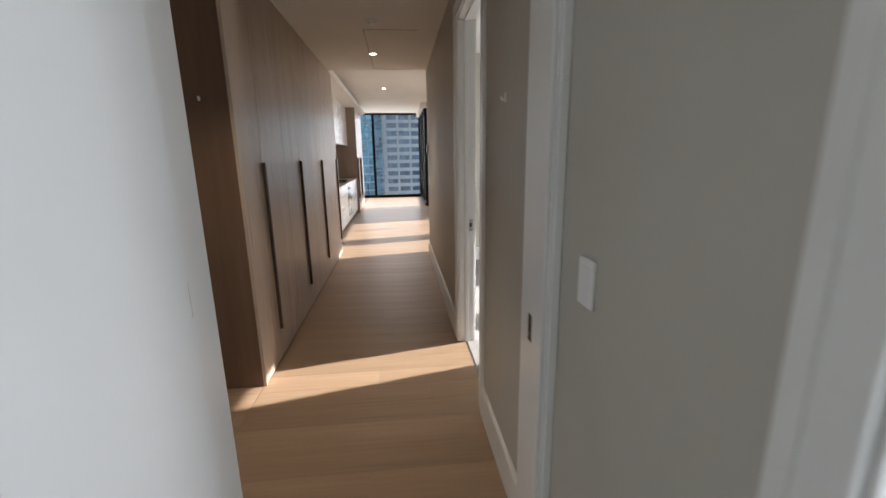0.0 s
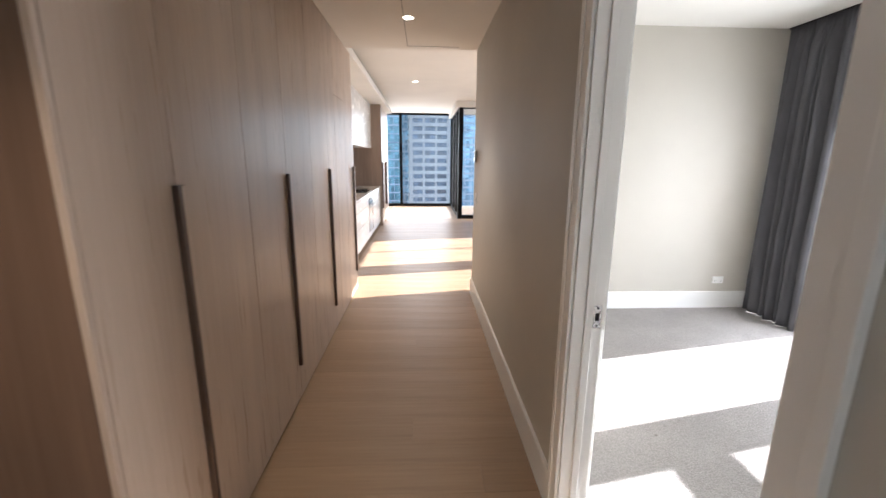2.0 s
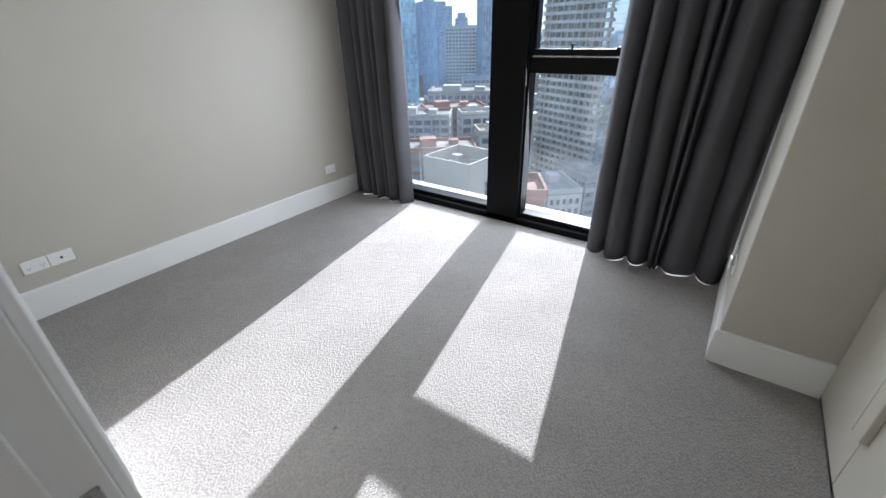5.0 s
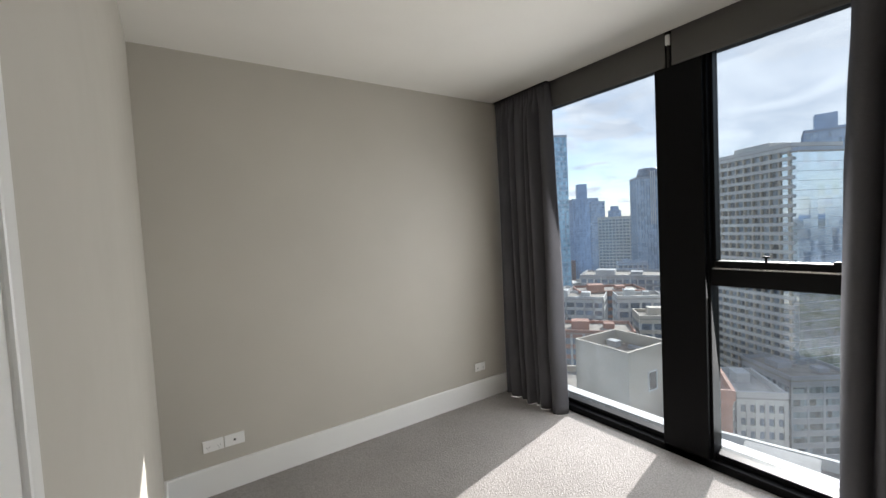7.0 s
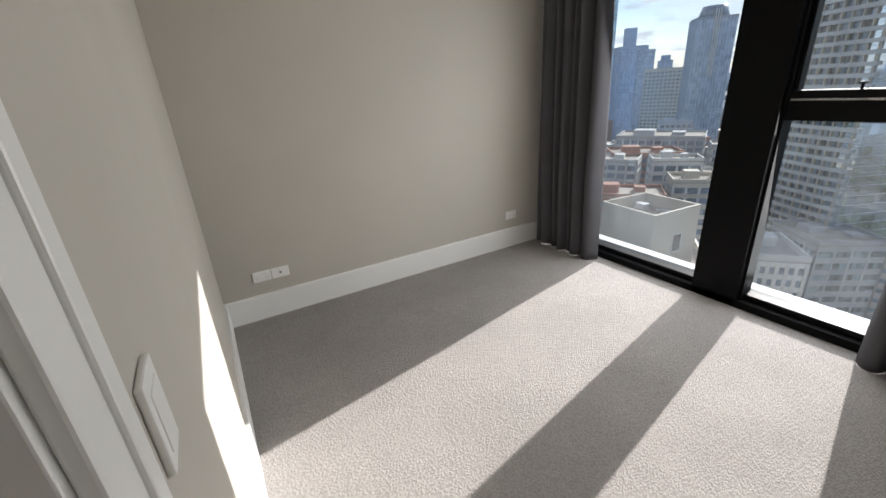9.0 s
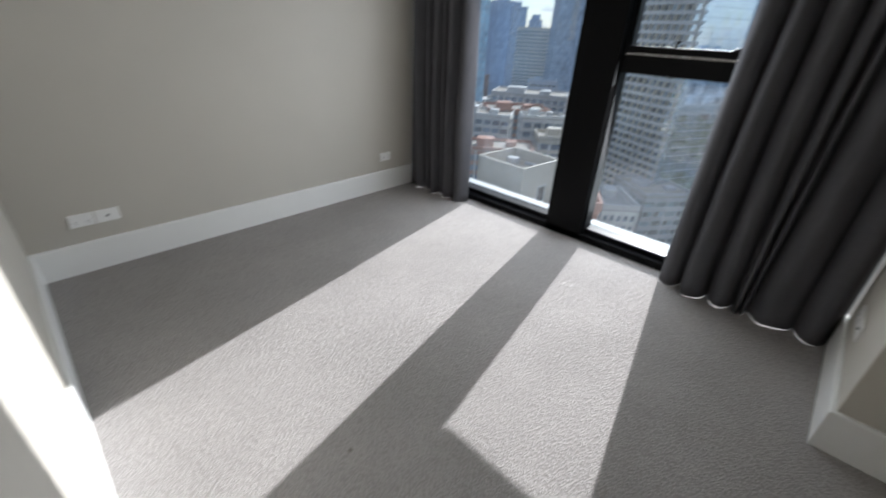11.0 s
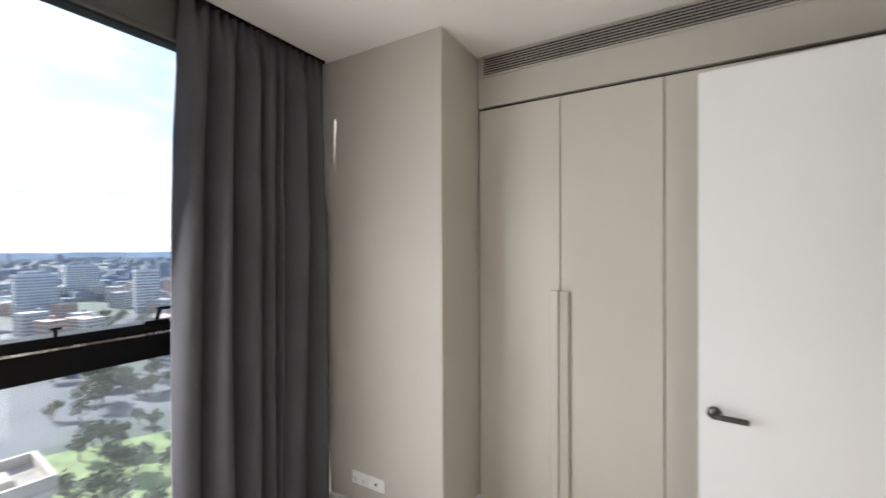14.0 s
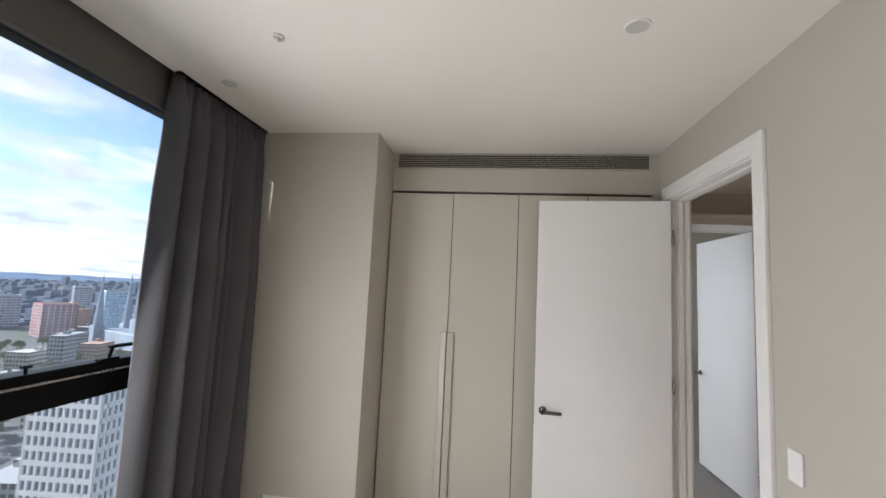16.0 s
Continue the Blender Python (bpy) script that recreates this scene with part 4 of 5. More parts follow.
# ---- kitchen ----
def base_unit(y0, y1, oven=False):
    u = empty("kitchen_base_unit", (-1.85, (y0 + y1) / 2, 0), "white laminate kitchen base unit" + (" with a built-in oven" if oven else " with drawers"), "kitchen cabinet", "kitchen base units")
    o = Vector(u.location)
    part("carcass", boxes((Vector((-2.15, y0 + 0.002, 0.10)) - o, Vector((-1.575, y1 - 0.002, 0.88)) - o)), WHITE, u)
    part("kickboard", boxes((Vector((-1.64, y0, 0.0)) - o, Vector((-1.62, y1, 0.10)) - o)), WHITE, u)
    rows = ((0.105, 0.18), (0.70, 0.875)) if oven else ((0.105, 0.44), (0.445, 0.70), (0.705, 0.875))
    for z0, z1 in rows:
        part("drawer_front", boxes((Vector((-1.573, y0 + 0.003, z0)) - o, Vector((-1.553, y1 - 0.003, z1)) - o), bevel=0.0015), WHITE if not (oven and z0 > 0.5) else SCREEN, u)
    if oven:
        ov = part("oven_door", boxes((Vector((-1.573, y0 + 0.003, 0.185)) - o, Vector((-1.548, y1 - 0.003, 0.695)) - o), bevel=0.003), OVEN, u, "grey glass oven door")
        part("handle", cyl(Vector((-1.52, y0 + 0.05, 0.655)) - o, Vector((-1.52, y1 - 0.05, 0.655)) - o, 0.009, 12), CHROME, ov)
        for k in range(4):
            part("knob", cyl(Vector((-1.55, y0 + 0.12 + k * 0.11, 0.79)) - o, Vector((-1.53, y0 + 0.12 + k * 0.11, 0.79)) - o, 0.018, 16), CHROME, u)


for y0, y1, ov in ((4.27, 5.15, False), (5.15, 6.05, False), (6.05, 6.95, False), (6.95, 7.6, True), (7.6, 8.3, False), (8.3, 8.96, False)):
    base_unit(y0, y1, ov)
bench = structure("worktop", boxes(((-2.15, 4.26, 0.88), (-1.535, 8.96, 0.92)), bevel=0.003), STONE, "pale stone kitchen worktop", "worktop")
splash = structure("splashback", boxes(((-2.149, 4.26, 0.92), (-2.135, 8.96, 1.76))), SPLASH, "taupe glass splashback", "splashback")
hob = empty("cooktop", (-1.84, 7.3, 0.92), "black gas cooktop with cast-iron trivets", "cooktop")
part("glass", boxes(((-0.25, -0.30, 0), (0.25, 0.30, 0.008)), bevel=0.003), SCREEN, hob)
for sx in (-1, 1):
    for sy in (-1, 1):
        bn = part("trivet", boxes(((sx * 0.12 - 0.1, sy * 0.15 - 0.006, 0.028), (sx * 0.12 + 0.1, sy * 0.15 + 0.006, 0.042)), ((sx * 0.12 - 0.006, sy * 0.15 - 0.1, 0.028), (sx * 0.12 + 0.006, sy * 0.15 + 0.1, 0.042)),
                                  ((sx * 0.12 - 0.1, sy * 0.15 - 0.1, 0.008), (sx * 0.12 - 0.088, sy * 0.15 - 0.088, 0.04)), ((sx * 0.12 + 0.088, sy * 0.15 + 0.088, 0.008), (sx * 0.12 + 0.1, sy * 0.15 + 0.1, 0.04))), BLACK, hob)
        smooth(part("burner", cyl((sx * 0.12, sy * 0.15, 0.008), (sx * 0.12, sy * 0.15, 0.024), 0.035, 18), DARKMETAL, hob))
for k, (y0, y1) in enumerate(((4.27, 5.4), (5.4, 6.55), (6.55, 7.75), (7.75, 8.96))):
    u = empty("kitchen_wall_unit", (-1.93, (y0 + y1) / 2, 1.76), "white laminate overhead kitchen cupboard", "kitchen cabinet", "kitchen wall units")
    o = Vector(u.location)
    part("carcass", boxes((Vector((-2.15, y0 + 0.001, 1.76)) - o, Vector((-1.745, y1 - 0.001, 2.70)) - o)), WHITE, u)
    for a, b in ((y0, (y0 + y1) / 2), ((y0 + y1) / 2, y1)):
        part("door", boxes((Vector((-1.744, a + 0.002, 1.755)) - o, Vector((-1.725, b - 0.002, 2.695)) - o), bevel=0.0012), WHITE, u)
fr = empty("fridge_cabinet", (-1.85, 9.9, 0), "tall taupe veneer fridge cabinet with a dark pull", "kitchen cabinet")
o = Vector(fr.location)
part("side_panel", boxes((Vector((-2.15, 8.965, 0)) - o, Vector((-1.50, 8.995, 2.70)) - o), bevel=0.001), PANEL_LIGHT, fr)
part("carcass", boxes((Vector((-2.15, 8.997, 0)) - o, Vector((-1.545, 10.88, 2.70)) - o)), SHADOWGAP, fr)
for a, b in ((9.0, 9.94), (9.944, 10.88)):
    dr = part("door", boxes((Vector((-1.543, a, 0.02)) - o, Vector((-1.52, b, 2.69)) - o), bevel=0.0012), JOINERY, fr)
    part("pull", boxes((Vector((-1.519, a + 0.02, 0.40)) - o, Vector((-1.47, a + 0.045, 1.45)) - o), bevel=0.002), BRONZE, dr)

# ---- living room glazing ----
def glazing(name, a, b, stops, label, z1=2.80):
    """Black framed full-height glazing along the floor line from a to b, with mullions at the given shares."""
    w = empty(name, (*a, 0), label, "window")
    w["kind"] = "structure"
    d = Vector((b[0] - a[0], b[1] - a[1], 0))
    n = d.length
    w.rotation_euler = (0, 0, math.atan2(d.y, d.x))
    part("sill", boxes(((0, -0.05, 0), (n, 0.05, 0.09)), bevel=0.003), BLACK, w)
    part("head_frame", boxes(((0, -0.05, z1), (n, 0.05, CL)), bevel=0.003), BLACK, w)
    for s, wd in stops:
        part("mullion", boxes(((s * n - wd / 2, -0.055, 0.0), (s * n + wd / 2, 0.055, CL)), bevel=0.003), BLACK, w)
    for (s0, _), (s1, _) in zip(stops, stops[1:]):
        g = part("pane", boxes(((s0 * n, -0.004, 0.09), (s1 * n, 0.004, z1))), GLASS, w)
        g.visible_shadow = False
    return w


glazing("window_2", (-1.9, YE), (0.40, YE), ((0, 0.12), (0.27, 0.09), (1, 0.14)), "black framed full-height end window", 2.90)
glazing("window_3", (0.40, 10.2), (0.40, YE), ((0, 0.22), (0.30, 0.10), (0.64, 0.10), (1, 0.1)), "black framed sliding door to the balcony", 2.78)
glazing("window_4", (0.40, 10.2), (XG, 10.2), ((0, 0.12), (0.35, 0.10), (0.7, 0.10), (1, 0.1)), "black framed balcony glazing", 2.78)
glazing("window_5", (XG, 4.7), (XG, 5.69), ((0, 0.08), (1, 0.08)), "black framed living room window", 2.60)
glazing("window_6", (XG, 6.1), (XG, 8.04), ((0, 0.08), (0.5, 0.05), (1, 0.08)), "black framed living room window", 2.60)
structure("wall_facade", boxes(((XG - 0.1, 3.61, 0), (XG + 0.12, 4.7, CL)), ((XG - 0.1, 5.69, 0), (XG + 0.12, 6.1, CL)), ((XG - 0.1, 8.04, 0), (XG + 0.12, 10.15, CL))), WALL, "facade piers of the living room", "wall")
glazing("window_7", (0.2, -5.06), (2.8, -5.06), ((0, 0.06), (0.5, 0.06), (1, 0.06)), "black framed window of the second room", 2.70)
# unseen window made up to hold the fill lamp; opaque sheet stops the sun
fw = tagged(empty("added_window", (3.21, -3.95, 0.5), "", ""), "added unseen window closed by an opaque white sheet", "window", kind="structure")
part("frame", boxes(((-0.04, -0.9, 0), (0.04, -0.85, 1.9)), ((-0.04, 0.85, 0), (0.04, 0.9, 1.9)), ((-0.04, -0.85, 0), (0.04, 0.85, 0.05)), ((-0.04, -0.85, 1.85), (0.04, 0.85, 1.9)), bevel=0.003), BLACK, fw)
part("pane", boxes(((-0.006, -0.85, 0.05), (0.006, 0.85, 1.85))), TRIM, fw, "opaque white sheet that keeps the sun out")
structure("bulkhead", boxes(((0.28, 10.05, 2.80), (3.0, 10.15, CL)), ((0.26, 10.15, 2.80), (0.34, YE, CL))), CEIL, "white plaster bulkhead over the glazing", "ceiling")

# ---- oak boards across the hall ----
FLOOR = structure("floor_hall", boxes(((-3.3, -1.03, -0.02), (0.052, 4.0, -0.006)), ((-2.15, 4.0, -0.02), (3.0, YE - 0.05, -0.006))), JOINT, "light oak floorboards laid across the hall", "floor")


def oak_boards():
    rng = random.Random(5)
    lengths = (2.2, 1.85, 1.5, 1.1, 0.75)
    meshes = {}

    def board(x0, x1, y0, w):
        key = (round(x1 - x0, 2), round(w, 3))
        if key not in meshes:
            bm = boxes(((0, 0, -0.006), (key[0] - 0.0008, key[1] - 0.0008, 0.0)), bevel=0.0008, seg=1)
            me = bpy.data.meshes.new("board")
            bm.to_mesh(me)
            bm.free()
            me.materials.append(OAK)
            meshes[key] = me
        ob = new("board", meshes[key])
        ob.location = (x0, y0, 0)
        ob.parent = FLOOR

    for (xa, xb, ya, yb) in ((-1.375, 0.052, -1.03, 4.0), (-3.3, -1.375, -1.03, 0.385), (-1.55, 3.0, 4.0, YE - 0.05)):
        y = ya
        while y < yb - 0.01:
            w = min(0.19, yb - y)
            x = xa
            first = rng.choice(lengths)
            while x < xb - 0.005:
                ln = min(first, xb - x)
                if xb - x - ln < 0.3:
                    ln = xb - x
                board(x, x + ln, y, w)
                x += ln
                first = rng.choice(lengths[:3])
            y += w


oak_boards()

# ---- the city outside ----
GROUND = -80.0


def facade(name, color, rough=0.7, spec=0.4, grain=0.18, scale=0.12):
    m, nt, b = shader(name, color, rough, 0, spec)
    v = coords(nt)
    col = blend(nt, noisy(nt, v, scale, 5, 0.6), scaled(color, 1 - grain), scaled(color, 1 + grain * 0.5))
    info = nt.nodes.new("ShaderNodeObjectInfo")
    col = times(nt, col, blend(nt, info.outputs["Random"], (0.84, 0.84, 0.86), (1, 1, 1), 0, 1))
    nt.links.new(col, b.inputs["Base Color"])
    return m


def tower_glass(name, color, rough=0.12, step=3.2, bay=1.6, vary=0.4, mirror=0.25):
    """Curtain-wall glass: each bay reflects a little differently, some with drawn blinds."""
    m, nt, b = shader(name, color, rough, mirror, 0.9)
    tc = nt.nodes.new("ShaderNodeTexCoord")
    mp = nt.nodes.new("ShaderNodeMapping")
    mp.inputs["Scale"].default_value = (1 / bay, 1 / bay, 1 / step)
    nt.links.new(tc.outputs["Object"], mp.inputs[0])
    fl = nt.nodes.new("ShaderNodeVectorMath")
    fl.operation = "FLOOR"
    nt.links.new(mp.outputs[0], fl.inputs[0])
    wn = nt.nodes.new("ShaderNodeTexWhiteNoise")
    nt.links.new(fl.outputs[0], wn.inputs["Vector"])
    nt.links.new(blend(nt, wn.outputs["Value"], scaled(color, 1 - vary), scaled(color, 1 + 0.8 * vary), 0.1, 0.95), b.inputs["Base Color"])
    nt.links.new(blend(nt, wn.outputs["Value"], (rough,) * 3, (rough + 0.15,) * 3), b.inputs["Roughness"])
    return m


def window_rows(name, wall, pane, step=3.3, bay=2.6):
    """Small far houses: rows of windows too small to pick apart."""
    m, nt, b = shader(name, wall, 0.7)
    tc = nt.nodes.new("ShaderNodeTexCoord")
    sep = nt.nodes.new("ShaderNodeSeparateXYZ")
    nt.links.new(tc.outputs["Object"], sep.inputs[0])

    def band(sock, size, share):
        d = nt.nodes.new("ShaderNodeMath")
        d.operation, d.inputs[1].default_value = "DIVIDE", size
        nt.links.new(sock, d.inputs[0])
        f = nt.nodes.new("ShaderNodeMath")
        f.operation = "FRACT"
        nt.links.new(d.outputs[0], f.inputs[0])
        g = nt.nodes.new("ShaderNodeMath")
        g.operation, g.inputs[1].default_value = "GREATER_THAN", share
        nt.links.new(f.outputs[0], g.inputs[0])
        return g.outputs[0]

    s = nt.nodes.new("ShaderNodeMath")
    s.operation = "ADD"
    nt.links.new(sep.outputs["X"], s.inputs[0])
    nt.links.new(sep.outputs["Y"], s.inputs[1])
    a, c = band(sep.outputs["Z"], step, 0.45), band(s.outputs[0], bay, 0.35)
    mul = nt.nodes.new("ShaderNodeMath")
    mul.operation = "MULTIPLY"
    nt.links.new(a, mul.inputs[0])
    nt.links.new(c, mul.inputs[1])
    geo = nt.nodes.new("ShaderNodeNewGeometry")
    up = nt.nodes.new("ShaderNodeSeparateXYZ")
    nt.links.new(geo.outputs["Normal"], up.inputs[0])
    side = nt.nodes.new("ShaderNodeMath")
    side.operation, side.inputs[1].default_value = "LESS_THAN", 0.5
    nt.links.new(up.outputs["Z"], side.inputs[0])
    mul2 = nt.nodes.new("ShaderNodeMath")
    mul2.operation = "MULTIPLY"
    nt.links.new(mul.outputs[0], mul2.inputs[0])
    nt.links.new(side.outputs[0], mul2.inputs[1])
    info = nt.nodes.new("ShaderNodeObjectInfo")
    isl = nt.nodes.new("ShaderNodeNewGeometry")
    tot = nt.nodes.new("ShaderNodeMath")
    tot.operation = "ADD"
    nt.links.new(info.outputs["Random"], tot.inputs[0])
    nt.links.new(isl.outputs["Random Per Island"], tot.inputs[1])
    shade = blend(nt, tot.outputs[0], scaled(wall, 0.55), scaled(wall, 1.25), 0.2, 1.6)
    mix = nt.nodes.new("ShaderNodeMix")
    mix.data_type = "RGBA"
    mix.inputs["B"].default_value = (*pane, 1)
    nt.links.new(mul2.outputs[0], mix.inputs["Factor"])
    nt.links.new(shade, mix.inputs["A"])
    nt.links.new(mix.outputs["Result"], b.inputs["Base Color"])
    return m


F_WHITE = facade("white_concrete_facade", (0.56, 0.56, 0.54))
F_BRIGHT = facade("bright_white_facade", (0.78, 0.78, 0.77), 0.6, 0.4, 0.08)
F_TAN = facade("tan_brick_facade", (0.34, 0.27, 0.205), 0.85)
F_BEIGE = facade("beige_render_facade", (0.51, 0.46, 0.375))
F_GREY = facade("grey_concrete_facade", (0.40, 0.405, 0.41))
F_DARK = facade("slate_facade", (0.26, 0.32, 0.40))
# lightened towards blue, so the colour carries some distance haze
F_BLUE = facade("blue_grey_facade", (0.42, 0.50, 0.60))
F_BRICK = facade("red_brick_facade", (0.36, 0.19, 0.14), 0.85)
F_PINK = facade("pink_brick_facade", (0.50, 0.22, 0.22), 0.85)
F_ROOF = facade("flat_roof", (0.34, 0.31, 0.27), 0.9, 0.2, 0.3, 0.4)
F_ROOFW = facade("white_roof_membrane", (0.33, 0.325, 0.31), 0.8, 0.2, 0.15, 0.5)
G_BLUE = tower_glass("blue_tower_glass", (0.34, 0.58, 0.78))
# the next three have aerial haze mixed into their base colours
G_HAZE = tower_glass("haze_tinted_tower_glass", (0.28, 0.37, 0.49), 0.2, 3.8, 2.4, 0.22)
G_MIST = tower_glass("haze_tinted_blue_glass", (0.27, 0.44, 0.68), 0.22, 3.6, 2.4, 0.10)
F_MIST = facade("haze_tinted_blue_facade", (0.32, 0.44, 0.62))
G_PALE = tower_glass("reflecting_tower_glass", (0.72, 0.82, 0.90), 0.04, 3.05, 2.4, 0.12, 0.9)
G_DARK = tower_glass("dark_tower_glass", (0.16, 0.21, 0.28))
G_GREY = tower_glass("grey_tower_glass", (0.20, 0.24, 0.28), 0.12, 2.6, 0.97, 0.75)
G_TEAL = tower_glass("teal_tower_glass", (0.17, 0.36, 0.44))
ROWS_A = window_rows("pale_low_rise", (0.36, 0.345, 0.32), (0.08, 0.09, 0.11))
ROWS_B = window_rows("grey_low_rise", (0.25, 0.265, 0.285), (0.07, 0.085, 0.11))
# blue haze of distance put into the wall and pane colours
ROWS_D = window_rows("haze_tinted_suburbs", (0.075, 0.115, 0.175), (0.06, 0.095, 0.15))
ROWS_C = window_rows("brick_low_rise", (0.30, 0.20, 0.165), (0.07, 0.08, 0.10))


def tower(name, az, dist, w, d, top, body, band, label, turn=0.0, step=3.2, band_h=1.1, band_out=0.25, bay=4.0, pier=None, pier_w=0.5, pier_out=0.3,
          roof=None, crown=(), base=GROUND, category="building", show=None):
    """A building az degrees clockwise from +y, dist metres off: glass body, a band a storey, piers, parapet, plant rooms."""
    t = empty(name, (dist * math.sin(radians(az)), dist * math.cos(radians(az)), base), label, category)
    t.rotation_euler = (0, 0, radians(turn - az))
    h = top - base
    part("body", boxes(((-w / 2, -d / 2, 0), (w / 2, d / 2, h))), body, t)
    z0 = max(0.0, h - (show or h))
    n = int((h - z0) / step)
    if band:
        bm = boxes(((-w / 2 - band_out, -d / 2 - band_out, 0), (w / 2 + band_out, d / 2 + band_out, band_h)))
        me = bpy.data.meshes.new("storey_band")
        bm.to_mesh(me)
        bm.free()
        me.materials.append(band)
        for i in range(n):
            ob = new("storey_band", me)
            ob.parent, ob.location = t, (0, 0, h - (i + 1) * step + step - band_h)
    if pier:
        spots = [(x, s * d / 2, 0) for s in (-1, 1) for x in np.linspace(-w / 2, w / 2, max(2, round(w / bay) + 1))]
        spots += [(s * w / 2, y, 1) for s in (-1, 1) for y in np.linspace(-d / 2, d / 2, max(2, round(d / bay) + 1))]
        data = []
        for k in (0, 1):
            a, b = (pier_w / 2, pier_out) if k == 0 else (pier_out, pier_w / 2)
            bm = boxes(((-a, -b, z0), (a, b, h)))
            me = bpy.data.meshes.new("pier")
            bm.to_mesh(me)
            bm.free()
            me.materials.append(pier)
            data.append(me)
        for x, y, k in spots:
            ob = new("pier", data[k])
            ob.parent, ob.location = t, (x, y, 0)
    r = part("roof", boxes(((-w / 2 - 0.3, -d / 2 - 0.3, h), (w / 2 + 0.3, d / 2 + 0.3, h + 0.3))), roof or F_ROOF, t)
    for lo, hi in (((-w / 2 - 0.3, -d / 2 - 0.3, h + 0.3), (w / 2 + 0.3, -d / 2 + 0.1, h + 1.3)), ((-w / 2 - 0.3, d / 2 - 0.1, h + 0.3), (w / 2 + 0.3, d / 2 + 0.3, h + 1.3)),
                   ((-w / 2 - 0.3, -d / 2, h + 0.3), (-w / 2 + 0.1, d / 2, h + 1.3)), ((w / 2 - 0.1, -d / 2, h + 0.3), (w / 2 + 0.3, d / 2, h + 1.3))):
        part("parapet", boxes((lo, hi)), band or body, r)
    for x, y, cw, cd, ch in crown:
        part("plant_room", boxes(((x - cw / 2, y - cd / 2, h), (x + cw / 2, y + cd / 2, h + ch)), bevel=0.2), band or body, r)
    return t


def up(dist, el):
    return 1.6 + dist * math.tan(radians(el))


tower("glass_tower", 46.5, 330, 46, 34, up(330, 11.0), G_BLUE, F_BLUE, "tall blue glass tower with stepped shoulders", 20, 3.6, 0.5, 0.1, 3.0, F_BLUE, 0.25, 0.15, crown=((-6, 0, 26, 20, 14),), show=200)
tower("office_tower", 53.2, 620, 34, 30, up(620, 2.9), G_HAZE, F_MIST, "distant office tower with a slim top, haze-tinted grey-blue", 12, 3.8, 1.3, 0.2, 4, F_MIST, 1.0, 0.3, crown=((-2, 0, 13, 13, 22),), show=120)
tower("office_tower", 54.9, 560, 16, 24, up(560, 2.4), G_HAZE, F_MIST, "distant office tower, haze-tinted slate-blue", 5, 3.8, 1.5, 0.2, 5, None, show=120)
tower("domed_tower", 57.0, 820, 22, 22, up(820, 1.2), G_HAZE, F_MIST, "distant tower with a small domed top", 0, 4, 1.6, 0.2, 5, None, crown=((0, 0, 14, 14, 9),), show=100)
tower("hotel_slab", 57.4, 430, 34, 16, up(430, 0.3), G_DARK, F_WHITE, "white slab building with close window strips", -8, 3.0, 1.35, 0.35, 3.2, F_WHITE, 0.7, 0.35, show=60)
dt = tower("crowned_tower", 61.0, 410, 26, 22, up(410, 4.9), G_HAZE, F_DARK, "dark blue tower with a rounded crown and pale ribs", 15, 3.6, 0.7, 0.12, 2.4, F_BLUE, 0.5, 0.35, show=160)
h = up(410, 4.9) - GROUND
smooth(part("crown", cyl((0, 0, h), (0, 0, h + 9), 11, 24, 8), G_DARK, dt))
for k in (-1.6, 0, 1.6):
    part("rib", boxes(((k - 0.3, -11.8, h - 40), (k + 0.3, -11.2, h + 6))), F_WHITE, dt)
CORNER = (150 * math.sin(radians(74.6)), 150 * math.cos(radians(74.6)))


def from_corner(w, d, turn, az):
    """Azimuth and distance of a block's middle, from its near corner."""
    a = radians(turn - az)
    x = CORNER[0] + w / 2 * math.cos(a) - d / 2 * math.sin(a)
    y = CORNER[1] + w / 2 * math.sin(a) + d / 2 * math.cos(a)
    return math.degrees(math.atan2(x, y)), math.hypot(x, y)


az, ds = from_corner(17, 29, 50, 74.6)
tower("residential_tower", az, ds, 17, 28, up(150, 6.7), G_GREY, F_WHITE, "grey residential tower with continuous balconies", 50 + az - 74.6, 2.6, 1.0, 1.0, 2.9, F_BEIGE, 0.4, 0.8, crown=((-2, 0, 9, 12, 3), (4, 6, 6, 7, 2)), show=110)
az, ds = from_corner(17, 1, 50, 74.6)
tower("glass_annex", az, ds, 17.5, 4.4, up(150, 6.1), G_PALE, F_BLUE, "pale reflective glass wing of the residential tower", 50 + az - 74.6, 2.6, 0.10, 0.04, 2.4, None, show=110)
tower("office_tower", 78.0, 300, 26, 24, up(300, 7.6), G_HAZE, F_MIST, "tall haze-tinted tower behind the balconies", 5, 3.7, 0.8, 0.15, 3, F_MIST, 0.4, 0.25, crown=((-4, 0, 9, 9, 10), (6, 2, 10, 10, 3)), show=110)
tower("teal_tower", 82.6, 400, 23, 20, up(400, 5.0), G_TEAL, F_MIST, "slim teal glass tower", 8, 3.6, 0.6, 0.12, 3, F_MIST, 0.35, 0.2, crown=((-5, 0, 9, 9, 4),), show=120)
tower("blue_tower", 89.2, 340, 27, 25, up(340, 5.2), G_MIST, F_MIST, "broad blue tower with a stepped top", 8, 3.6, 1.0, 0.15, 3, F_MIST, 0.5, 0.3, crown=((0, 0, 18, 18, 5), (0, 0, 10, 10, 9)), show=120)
tower("cream_block", 91.6, 205, 22, 18, up(205, -4.8), G_GREY, F_TAN, "tan and brown office block with a dark roof storey", 6, 3.4, 1.7, 0.3, 3.4, F_TAN, 1.0, 0.35, crown=((0, 0, 17, 13, 7),), show=60)
